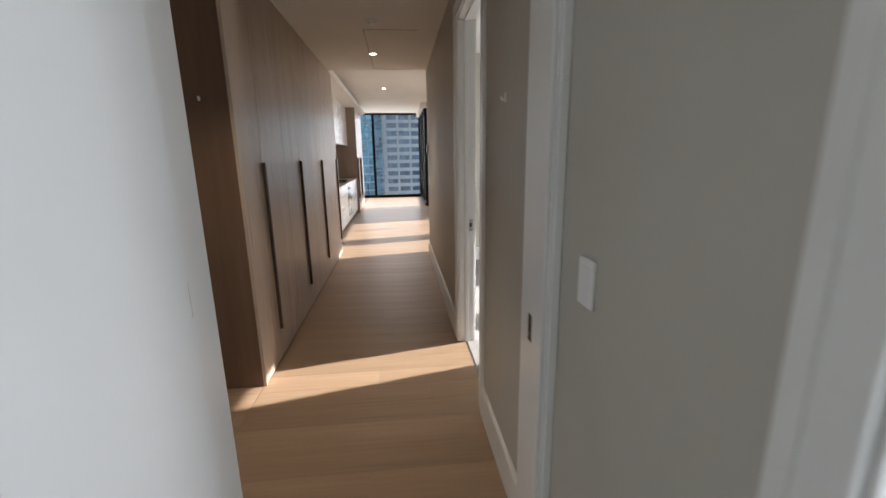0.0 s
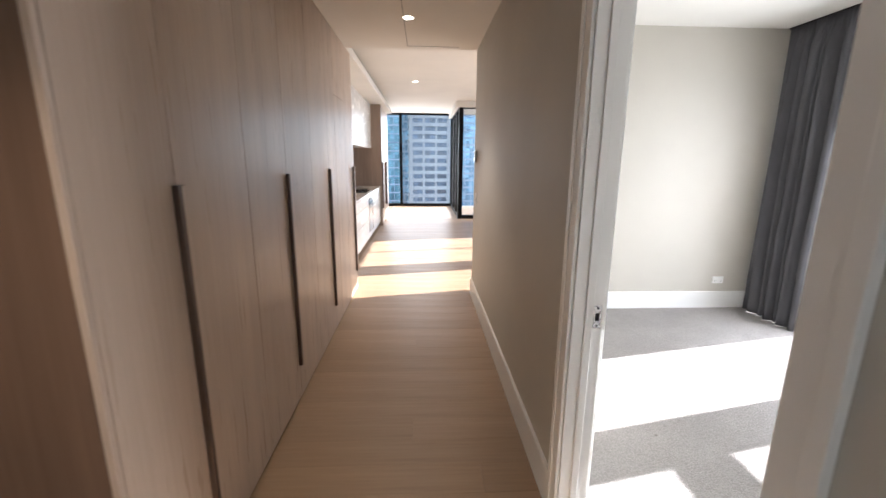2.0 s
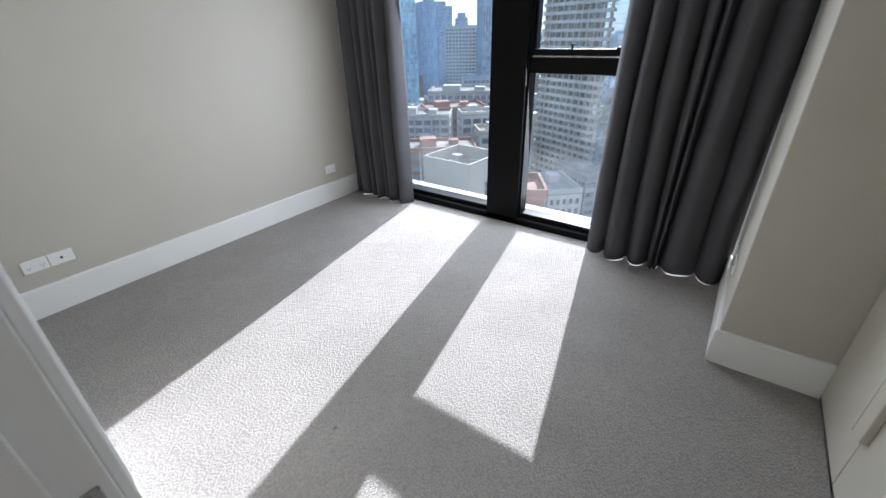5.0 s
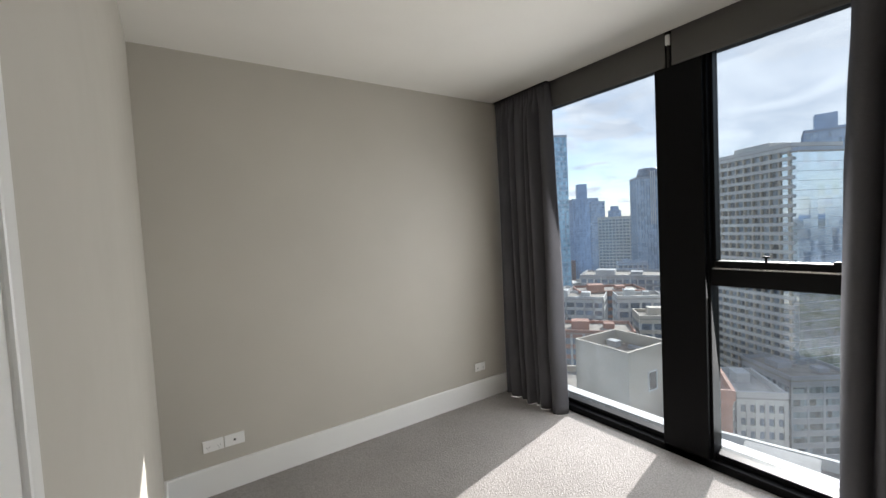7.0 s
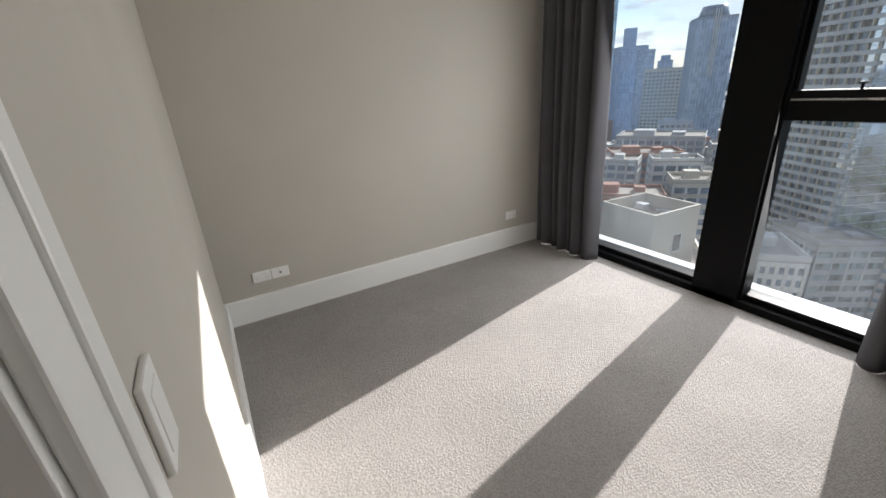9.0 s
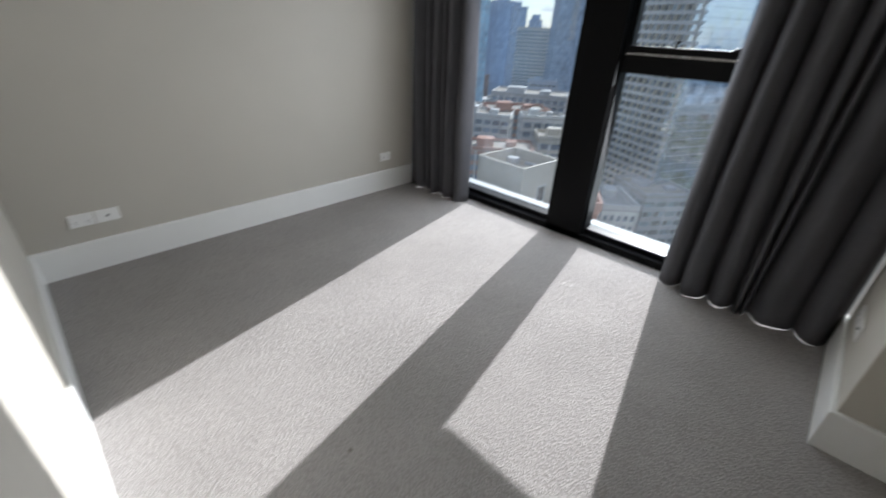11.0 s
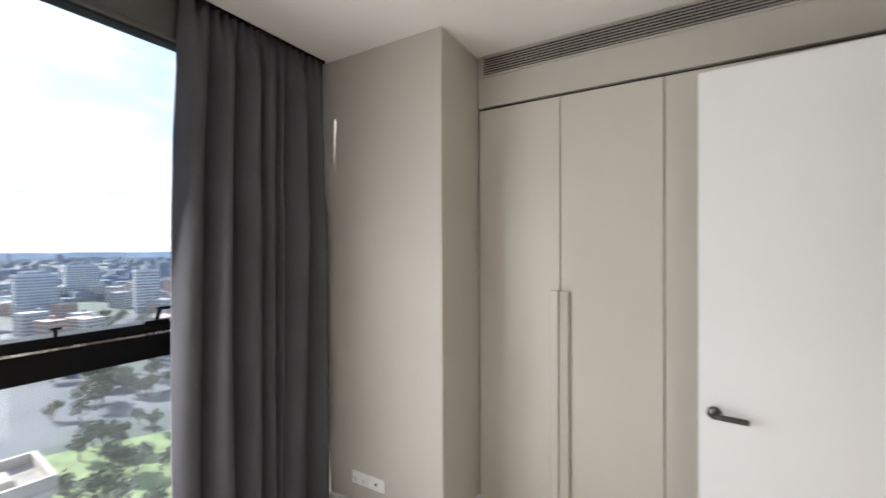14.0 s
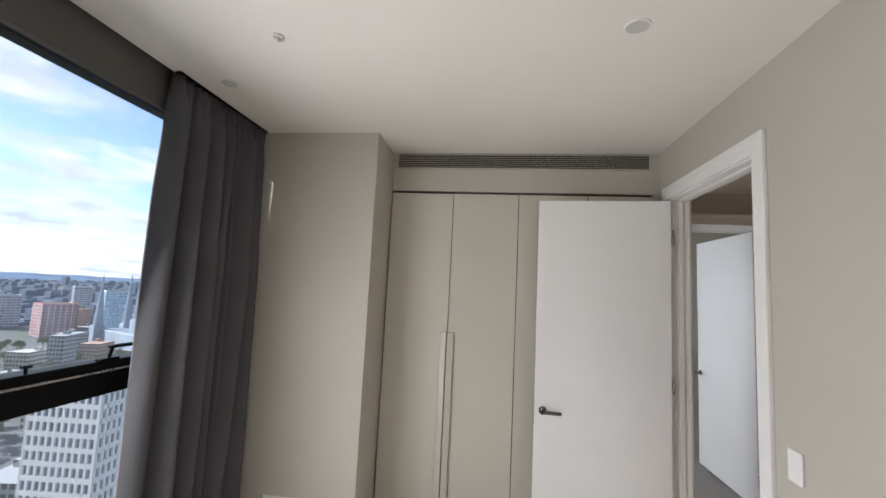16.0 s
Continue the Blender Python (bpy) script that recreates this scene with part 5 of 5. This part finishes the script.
tower("white_hall", 80.5, 190, 30, 24, up(190, -9.2), G_HAZE, F_WHITE, "large pale office building with long bands", 4, 3.5, 2.0, 0.3, 7, F_WHITE, 0.8, 0.3, roof=F_ROOFW, crown=((0, 4, 8, 7, 3),), show=60)
tower("concrete_block", 74.6, 146, 16, 18, up(146, -16.5), G_GREY, F_GREY, "grey podium with long window bands", 38, 3.2, 1.5, 0.2, 4, F_GREY, 0.5, 0.25, show=40, crown=((-3, 2, 4, 5, 2), (4, -3, 3, 3, 1.4)))
tower("window_grid_block", 70.1, 92, 7.0, 12, up(92, -19.0), G_DARK, F_WHITE, "white block with square windows", 22, 2.3, 0.95, 0.25, 1.5, F_WHITE, 0.6, 0.3, roof=F_ROOFW, show=50, crown=((0, 2, 2.5, 3, 2.2),))
tower("brick_block", 66.4, 64, 4, 8, up(64, -19.6), F_BRICK, F_BRICK, "red brick side wall of an old building", 8, 20, 0.5, 0.1, 6, None, roof=F_BRICK, show=20)
for az, ds, w, el, bd, lab in ((51.5, 190, 26, -9.8, F_WHITE, "white framed low office building"), (55.8, 205, 28, -9.0, F_BRICK, "brick and white low office building"),
                               (59.3, 165, 15, -9.8, F_WHITE, "white car park with open decks"), (57.5, 250, 40, -7.0, F_GREY, "long grey office building"),
                               (54.0, 140, 22, -14.0, F_BRICK, "brick warehouse with white windows"), (62.5, 150, 18, -12.0, F_BEIGE, "beige office building with deep windows"),
                               (65.5, 230, 22, -8.0, F_GREY, "grey office building with window bands"), (58.8, 340, 20, -5.5, F_BLUE, "pale blue office building")):
    tower("office_block", az, ds, w, w * 0.6, up(ds, el), G_DARK, bd, lab, random.Random(int(az * 10)).uniform(-14, 14), 3.3, 1.25, 0.4, 3.6, F_WHITE, 0.7, 0.4, show=40,
          crown=((-w * 0.2, 0, w * 0.25, w * 0.2, 3), (w * 0.2, 1, w * 0.15, w * 0.15, 2)))
rng = random.Random(77)
for k in range(16):
    az, ds = 47.5 + 1.35 * k + rng.uniform(-0.5, 0.5), rng.uniform(170, 360)
    w = rng.uniform(9, 17)
    bd, lab = rng.choice(((F_WHITE, "small white office building among the roofs"), (F_BEIGE, "small cream office building among the roofs"), (F_BRICK, "small brick office building among the roofs"), (F_GREY, "small grey office building among the roofs")))
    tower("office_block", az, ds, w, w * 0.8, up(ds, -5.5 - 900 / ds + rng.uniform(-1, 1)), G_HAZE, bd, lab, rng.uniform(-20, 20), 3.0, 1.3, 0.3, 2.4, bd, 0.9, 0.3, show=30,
          crown=((-w * 0.2, 0, w * 0.3, w * 0.3, 2.5), (w * 0.25, 1, w * 0.12, w * 0.2, 1.6)))
tower("podium_block", 80.5, 228, 34, 14, up(228, -14.0), G_DARK, F_GREY, "shaded grey building with long window bands", 6, 3.3, 1.6, 0.3, 5, F_GREY, 0.5, 0.3, show=40, crown=((-4, 0, 6, 5, 2),))
# the open plant room on the roof below the window
tower("roof_terrace_block", 54.5, 62, 22, 26, -25.0, F_BEIGE, F_BEIGE, "beige building with flat roofs below the window", 4, 3.4, 0.4, 0.15, 5, None, show=20, crown=((-6, -4, 3, 4, 1.2), (8, -10, 3, 3, 1.0), (-8, 8, 4, 5, 2.5)))
tower("tan_roof_block", 63.5, 60, 9, 22, -29.0, F_BEIGE, F_BEIGE, "tan building with a worn flat roof", 4, 3.4, 0.4, 0.15, 5, None, show=20, crown=((2, 3, 2, 3, 1.0), (-2, -4, 2, 2, 1.5)))
pr = empty("plant_room", (60 * math.sin(radians(57)), 60 * math.cos(radians(57)), -24.8), "beige rendered roof plant room with an open top", "plant room")
pr.rotation_euler = (0, 0, radians(-57 - 38))
for lo, hi in (((-4.2, -4.2, 0), (4.2, -3.9, 10.2)), ((-4.2, 3.9, 0), (4.2, 4.2, 10.2)), ((-4.2, -3.9, 0), (-3.9, 3.9, 10.2)), ((3.9, -3.9, 0), (4.2, 3.9, 10.2))):
    part("wall", boxes((lo, hi)), F_BEIGE, pr)
part("floor", boxes(((-3.9, -3.9, 8.2), (3.9, 3.9, 8.4))), F_TAN, pr)
for x, y, w, d, h in ((-2.6, 1.8, 1.6, 1.2, 0.9), (0.4, 2.6, 2.4, 0.5, 0.5), (2.4, 1.0, 0.8, 2.6, 0.7), (-1.0, -2.2, 1.2, 0.8, 0.6)):
    part("duct", boxes(((x - w / 2, y - d / 2, 8.4), (x + w / 2, y + d / 2, 8.4 + h)), bevel=0.05), F_GREY, pr)
for lo, hi in (((4.2, -0.55, 4.65), (4.3, -0.4, 7.05)), ((4.2, 1.1, 4.65), (4.3, 1.25, 7.05)), ((4.2, -0.4, 6.9), (4.3, 1.1, 7.05)), ((4.2, -0.55, 4.5), (4.38, 1.25, 4.65))):
    part("surround", boxes((lo, hi)), F_WHITE, pr)
# dark sheet on the solid wall, painted as the shade inside a hole
part("opening", boxes(((4.18, -0.4, 4.65), (4.24, 1.1, 6.9))), SHADOWGAP, pr)
# white roof close by, with its parapet and machines
nr = tower("neighbour_building", 84.0, 34, 30, 26, -21.0, F_WHITE, F_WHITE, "neighbouring building with a white parapet roof", 6, 3.4, 0.6, 0.2, 5, None, roof=F_ROOF, show=12)
for i, (x, y) in enumerate(((-6, 6), (-2, 6), (2, 6), (6, 6), (9, 1), (9, -4), (-4, 1))):
    ac = empty("air_conditioner", (0, 0, 0), "white rooftop air conditioner with a dark fan grille", "air conditioner", "rooftop machines")
    ac.matrix_world = pose(34 * math.sin(radians(84)), 34 * math.cos(radians(84)), -20.7, 0, 0, -78) @ Matrix.Translation((x, y, 0))
    part("case", boxes(((-0.9, -0.7, 0.0), (0.9, 0.7, 1.5)), bevel=0.05), F_ROOFW, ac)
    part("fan", cyl((0, 0, 1.5), (0, 0, 1.56), 0.55, 18), SHADOWGAP, ac)
en = empty("roof_enclosure", (0, 0, 0), "white walled machine enclosure open to the sky", "enclosure")
en.matrix_world = pose(44 * math.sin(radians(88.2)), 44 * math.cos(radians(88.2)), -20.7, 0, 0, -82)
for lo, hi in (((-3, -3, 0), (3, -2.7, 1.8)), ((-3, 2.7, 0), (3, 3, 2.4)), ((-3, -2.7, 0), (-2.7, 2.7, 2.2)), ((2.7, -2.7, 0), (3, 2.7, 2.2))):
    part("wall", boxes((lo, hi), bevel=0.03), F_WHITE, en)
for k in range(5):
    part("rack", boxes(((-1.2, -1.9 + k * 0.85, 0.9), (1.2, -1.5 + k * 0.85, 1.3)), ((-1.2, -1.8 + k * 0.85, 0), (-1.1, -1.6 + k * 0.85, 0.9)), ((1.1, -1.8 + k * 0.85, 0), (1.2, -1.6 + k * 0.85, 0.9))), F_GREY, en, "grey rooftop machine rack")
rb = empty("lift_overrun", (0, 0, 0), "white rendered lift overrun on the near roof", "plant room")
rb.matrix_world = pose(34 * math.sin(radians(84)), 34 * math.cos(radians(84)), -20.7, 0, 0, -78) @ Matrix.Translation((-7.5, 9, 0))
part("walls", boxes(((-2.6, -2.6, 0), (2.6, 2.6, 1.5)), bevel=0.1), F_ROOFW, rb)
part("louvre", boxes(((-1.8, -2.7, 0.4), (1.8, -2.58, 1.2))), F_GREY, rb)
for k in range(4):
    pn = empty("solar_panel", (0, 0, 0), "dark tilted solar panel on the near roof", "solar panel", "roof panels")
    pn.matrix_world = pose(34 * math.sin(radians(84)), 34 * math.cos(radians(84)), -20.2, 0, 0, -78) @ Matrix.Translation((-1.5 + 1.25 * k, -1.0, 0)) @ pose(0, 0, 0, 18, 0, 0)
    part("panel", boxes(((-0.55, -1.7, 0), (0.55, 1.7, 0.06))), SCREEN, pn)
    part("stand", boxes(((-0.5, 1.3, -0.9), (0.5, 1.4, 0)), ((-0.5, -1.4, -0.45), (0.5, -1.3, 0))), CHROME, pn)
tower("roof_box_block", 98.7, 56, 7.4, 7.4, up(56, -21.6), F_BEIGE, F_BEIGE, "beige block with a recessed roof", 5, 4, 0.5, 0.2, 4, None, show=20, crown=((0, 0, 3, 3, 1.1),))
# seen towards the balcony side
tower("grid_tower", 132.6, 98, 15, 12, up(98, -11.2), G_DARK, F_BRIGHT, "white tower with a close grid of windows", 48, 2.35, 0.8, 0.3, 1.15, F_BRIGHT, 0.42, 0.3, roof=F_ROOFW, show=34)
tower("pink_block", 129.3, 700, 34, 26, up(700, -3.4), G_DARK, F_PINK, "pink brick office block with white bands", 20, 3.6, 1.9, 0.3, 6, F_WHITE, 0.8, 0.4, category="building", show=60)
for az, ds, w, el, gl, lab in ((133.9, 620, 20, -2.0, G_BLUE, "blue glass office block"), (118.5, 760, 30, -2.2, G_GREY, "grey apartment tower in the distance"), (125.5, 820, 34, -2.6, G_DARK, "dark office block in the distance"),
                               (113.0, 640, 24, -2.5, G_GREY, "grey apartment block in the distance"), (98.0, 520, 30, -3.0, G_BLUE, "blue-grey office block in the distance"), (104.0, 700, 36, -2.6, G_DARK, "dark office block in the distance"),
                               (107.5, 900, 40, -1.8, G_GREY, "broad grey block in the distance"), (131.2, 900, 22, -1.6, G_GREY, "pale apartment tower in the distance")):
    tower("distant_block", az, ds, w, w * 0.7, up(ds, el), gl, F_BLUE, lab, 10, 3.6, 1.4, 0.25, 5, F_GREY, 0.8, 0.35, show=50)
# cathedral with three spires
cat = empty("cathedral", (520 * math.sin(radians(135.6)), 520 * math.cos(radians(135.6)), GROUND), "grey stone cathedral with three tall spires", "cathedral")
cat.rotation_euler = (0, 0, radians(-110))
part("nave", boxes(((-12, -40, 0), (12, 40, 24)), bevel=1.0), F_DARK, cat)
for x, y, hh in ((-13, 38, 62), (13, 38, 62), (0, -10, 82)):
    s = part("spire", cyl((x, y, hh * 0.42), (x, y, hh + 20), 5.0, 8, 0.15), F_DARK, cat)
    part("spire_base", boxes(((x - 5, y - 5, 0), (x + 5, y + 5, hh * 0.45)), bevel=0.4), F_DARK, s)
# seen through the end window of the living room
tower("balcony_tower", 3.0, 200, 54, 30, 95, G_BLUE, F_BLUE, "blue glass tower behind the balconies", 10, 3.1, 0.7, 0.2, 3, F_BLUE, 0.3, 0.2, show=170)
tower("balcony_stack", 0.6, 172, 15, 8, 90, G_DARK, F_WHITE, "stack of pale balconies on the blue tower", 6, 3.1, 1.35, 0.9, 5.0, F_WHITE, 0.8, 0.7, show=165)
tower("stair_shaft", 4.3, 176, 3.2, 4, 90, F_WHITE, F_GREY, "pale vertical stair shaft beside the balconies", 6, 3.1, 0.3, 0.1, 4, None, show=165)
tower("glass_tower", -4.6, 180, 8, 14, 90, G_TEAL, F_BLUE, "slim blue glass tower beside the balconies", 0, 3.4, 0.5, 0.1, 2.5, F_BLUE, 0.25, 0.15, show=165)
tower("podium_terrace", 1.0, 130, 60, 16, -17.0, F_GREY, F_WHITE, "pale podium roof below the balconies", 4, 3.4, 0.6, 0.2, 5, None, roof=F_ROOFW, show=12)


def low_rise():
    """Houses and blocks over the plain, in a few shared shapes."""
    rng = random.Random(11)
    kinds = []
    for k in range(9):
        w, d, h = rng.uniform(10, 26), rng.uniform(10, 22), rng.choice((7, 10, 12, 16, 22, 30))
        bm = boxes(((-w / 2, -d / 2, 0), (w / 2, d / 2, h)), ((-w / 2 + 1.5, -d / 2 + 2, h), (-w / 2 + 5, -d / 2 + 6, h + 2.5)))
        me = bpy.data.meshes.new("low_block")
        bm.to_mesh(me)
        bm.free()
        me.materials.append((ROWS_A, ROWS_B, ROWS_C)[k % 3])
        kinds.append(me)
    names = ("pale rendered low-rise city block", "grey concrete low-rise city block", "brick low-rise city block")
    for i in range(210):
        az, ds = rng.uniform(46, 140), rng.uniform(150, 900) ** 1.0
        if 92 < az < 102 and ds < 420 or 101 < az < 128 and ds < 340 or az < 95 and ds < 230:
            continue
        k = rng.randrange(9)
        ob = new("low_block", kinds[k])
        ob.location, ob.rotation_euler = (ds * math.sin(radians(az)), ds * math.cos(radians(az)), GROUND), (0, 0, radians(10 + rng.choice((0, 90)) + rng.uniform(-3, 3)))
        tagged(ob, names[k % 3], "building", "low city blocks")
    # the suburbs beyond: far too many to count
    verts, faces = [], []
    for i in range(5200):
        az, ds = radians(rng.uniform(40, 145)), 850 + 3300 * rng.random() ** 1.3
        x, y = ds * math.sin(az), ds * math.cos(az)
        w, d, h = rng.uniform(8, 34), rng.uniform(8, 30), rng.choice((5, 6, 8, 8, 10, 14, 22)) * (2.2 if rng.random() < 0.03 else 1)
        b = len(verts)
        verts += [(x + sx * w / 2, y + sy * d / 2, GROUND + z) for z in (0, h) for sx, sy in ((-1, -1), (1, -1), (1, 1), (-1, 1))]
        faces += [(b + 4, b + 5, b + 6, b + 7)] + [(b + i0, b + (i0 + 1) % 4, b + 4 + (i0 + 1) % 4, b + 4 + i0) for i0 in range(4)]
    me = bpy.data.meshes.new("suburbs")
    me.from_pydata(verts, [], faces)
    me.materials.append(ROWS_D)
    tagged(new("suburbs", me), "distant suburbs of low buildings, haze-tinted blue", "suburbs", kind="stuff")


low_rise()


def foliage_material():
    m, nt, b = shader("foliage", (0.06, 0.10, 0.03), 0.7)
    geo = nt.nodes.new("ShaderNodeNewGeometry")
    nt.links.new(blend(nt, geo.outputs["Random Per Island"], (0.06, 0.08, 0.045), (0.12, 0.15, 0.08), 0, 1), b.inputs["Base Color"])
    return m


LEAF = foliage_material()
BARK = facade("bark", (0.10, 0.075, 0.05), 0.9)


def tree_kinds():
    rng = random.Random(21)
    out = []
    for k in range(3):
        tall, wide = rng.uniform(9, 14), rng.uniform(3.5, 5.5)
        t = bmesh.new()
        add_cyl(t, (0, 0, 0), (0.2, 0.1, tall * 0.5), 0.35, 8, 0.2)
        for q in range(5):
            a = q * 1.3 + rng.random()
            add_cyl(t, (0.15, 0.1, tall * (0.3 + 0.05 * q)), (wide * 0.6 * math.cos(a), wide * 0.6 * math.sin(a), tall * rng.uniform(0.55, 0.8)), 0.14, 6, 0.05)
        verts, faces = [], []
        lobes = [(Vector((rng.uniform(-0.6, 0.6) * wide, rng.uniform(-0.6, 0.6) * wide, tall * rng.uniform(0.5, 0.9))), wide * rng.uniform(0.35, 0.6)) for _ in range(9)]
        for c, r in lobes:
            for _ in range(70):
                v = Vector((rng.gauss(0, 1), rng.gauss(0, 1), rng.gauss(0, 0.8))).normalized() * r * rng.uniform(0.6, 1.05)
                p, s = c + v, rng.uniform(0.25, 0.6)
                e1 = Vector((rng.gauss(0, 1), rng.gauss(0, 1), rng.gauss(0, 1))).normalized() * s
                e2 = Vector((rng.gauss(0, 1), rng.gauss(0, 1), rng.gauss(0, 1))).normalized() * s
                b = len(verts)
                verts += [p - e1, p + e2, p + e1, p - e2]
                faces.append((b, b + 1, b + 2, b + 3))
        me = bpy.data.meshes.new("crown")
        me.from_pydata(verts, [], faces)
        me.materials.append(LEAF)
        tm = bpy.data.meshes.new("trunk")
        t.to_mesh(tm)
        t.free()
        tm.materials.append(BARK)
        out.append((tm, me))
    return out


def park():
    rng = random.Random(31)
    kinds = tree_kinds()
    for i in range(290):
        if i < 44:
            az, ds = rng.uniform(106, 126), rng.uniform(150, 330)
        elif i < 68:
            az, ds = rng.uniform(96.5, 99.5), 250 + (i - 44) * 14
        else:
            az, ds = rng.uniform(104, 140), rng.uniform(260, 620)
        tm, me = kinds[i % 3]
        t = empty("tree", (ds * math.sin(radians(az)), ds * math.cos(radians(az)), GROUND), "leafy green street and park tree", "tree", "city trees")
        t.rotation_euler, t.scale = (0, 0, rng.uniform(0, 6.28)), (rng.uniform(0.8, 1.25),) * 3
        for n, d in (("trunk", tm), ("crown", me)):
            ob = new(n, d)
            ob.parent = t


park()


def ground_material():
    m, nt, b = shader("city_ground", (0.16, 0.16, 0.155), 0.9)
    v = coords(nt)
    base = blend(nt, noisy(nt, v, 0.010, 6, 0.7), (0.05, 0.062, 0.078), (0.115, 0.125, 0.138), 0.3, 0.7)
    mix = nt.nodes.new("ShaderNodeMix")
    mix.data_type = "RGBA"
    mix.inputs["B"].default_value = (0.05, 0.075, 0.055, 1)
    nt.links.new(blend(nt, noisy(nt, v, 0.006, 5, 0.6), (0, 0, 0), (1, 1, 1), 0.5, 0.6), mix.inputs["Factor"])
    nt.links.new(base, mix.inputs["A"])
    nt.links.new(mix.outputs["Result"], b.inputs["Base Color"])
    return m


def grass_material():
    m, nt, b = shader("park_grass", (0.12, 0.20, 0.04), 0.9)
    nt.links.new(blend(nt, noisy(nt, coords(nt), 0.15, 5), (0.12, 0.17, 0.06), (0.20, 0.26, 0.10)), b.inputs["Base Color"])
    return m


def road_material():
    m, nt, b = shader("road_asphalt", (0.10, 0.10, 0.105), 0.85)
    nt.links.new(blend(nt, noisy(nt, coords(nt), 0.3, 5), (0.11, 0.11, 0.115), (0.18, 0.18, 0.185)), b.inputs["Base Color"])
    return m


GROUND_M, GRASS_M, ROAD_M = ground_material(), grass_material(), road_material()
structure("ground", boxes(((-4500, -4500, GROUND - 2), (4800, 4800, GROUND))), GROUND_M, "city ground reaching to the horizon", "ground")
lawn = boxes(((-50, -48, 0), (50, 48, 0.15)))
lw = tagged(part("lawn", lawn, GRASS_M), "bright green park lawn below", "lawn", kind="structure")
lw.matrix_world = pose(172 * math.sin(radians(116)), 172 * math.cos(radians(116)), GROUND, 0, 0, -116)
rd = tagged(part("road", boxes(((-9, 90, 0), (9, 900, 0.12))), ROAD_M), "grey asphalt street between city blocks", "road", kind="structure")
rd.matrix_world = pose(0, 0, GROUND, 0, 0, -97.5)
rd2 = tagged(part("road", boxes(((-8, -300, 0), (8, 300, 0.11))), ROAD_M), "grey asphalt cross street beside the park", "road", kind="structure")
rd2.matrix_world = pose(190 * math.sin(radians(110)), 190 * math.cos(radians(110)), GROUND, 0, 0, -20)


rd3 = tagged(part("road", boxes(((-60, -22, 0), (60, 22, 0.10))), ROAD_M), "wide grey asphalt crossing between the towers", "road", kind="structure")
rd3.matrix_world = pose(196 * math.sin(radians(80)), 196 * math.cos(radians(80)), GROUND, 0, 0, -80)


def hills():
    """Low hills on the horizon, their colour blued for the haze in between."""
    verts, faces = [], []
    n = 160
    for i in range(n + 1):
        a = radians(30 + 130 * i / n)
        z = -30 + 14 * noise.noise(Vector((i * 0.09, 0, 3))) + 7 * noise.noise(Vector((i * 0.35, 2, 3)))
        for r, zz in ((4300, GROUND), (4450, z), (4900, GROUND)):
            verts.append((r * math.sin(a), r * math.cos(a), zz))
    for i in range(n):
        for k in (0, 1):
            b = i * 3 + k
            faces.append((b, b + 1, b + 4, b + 3))
    me = bpy.data.meshes.new("hills")
    me.from_pydata(verts, [], faces)
    me.materials.append(facade("haze_blue_hills", (0.16, 0.25, 0.37), 0.95, 0.1, 0.3, 0.004))
    tagged(new("hills", me), "low hills on the horizon, tinted blue for haze", "hills", kind="structure")


hills()
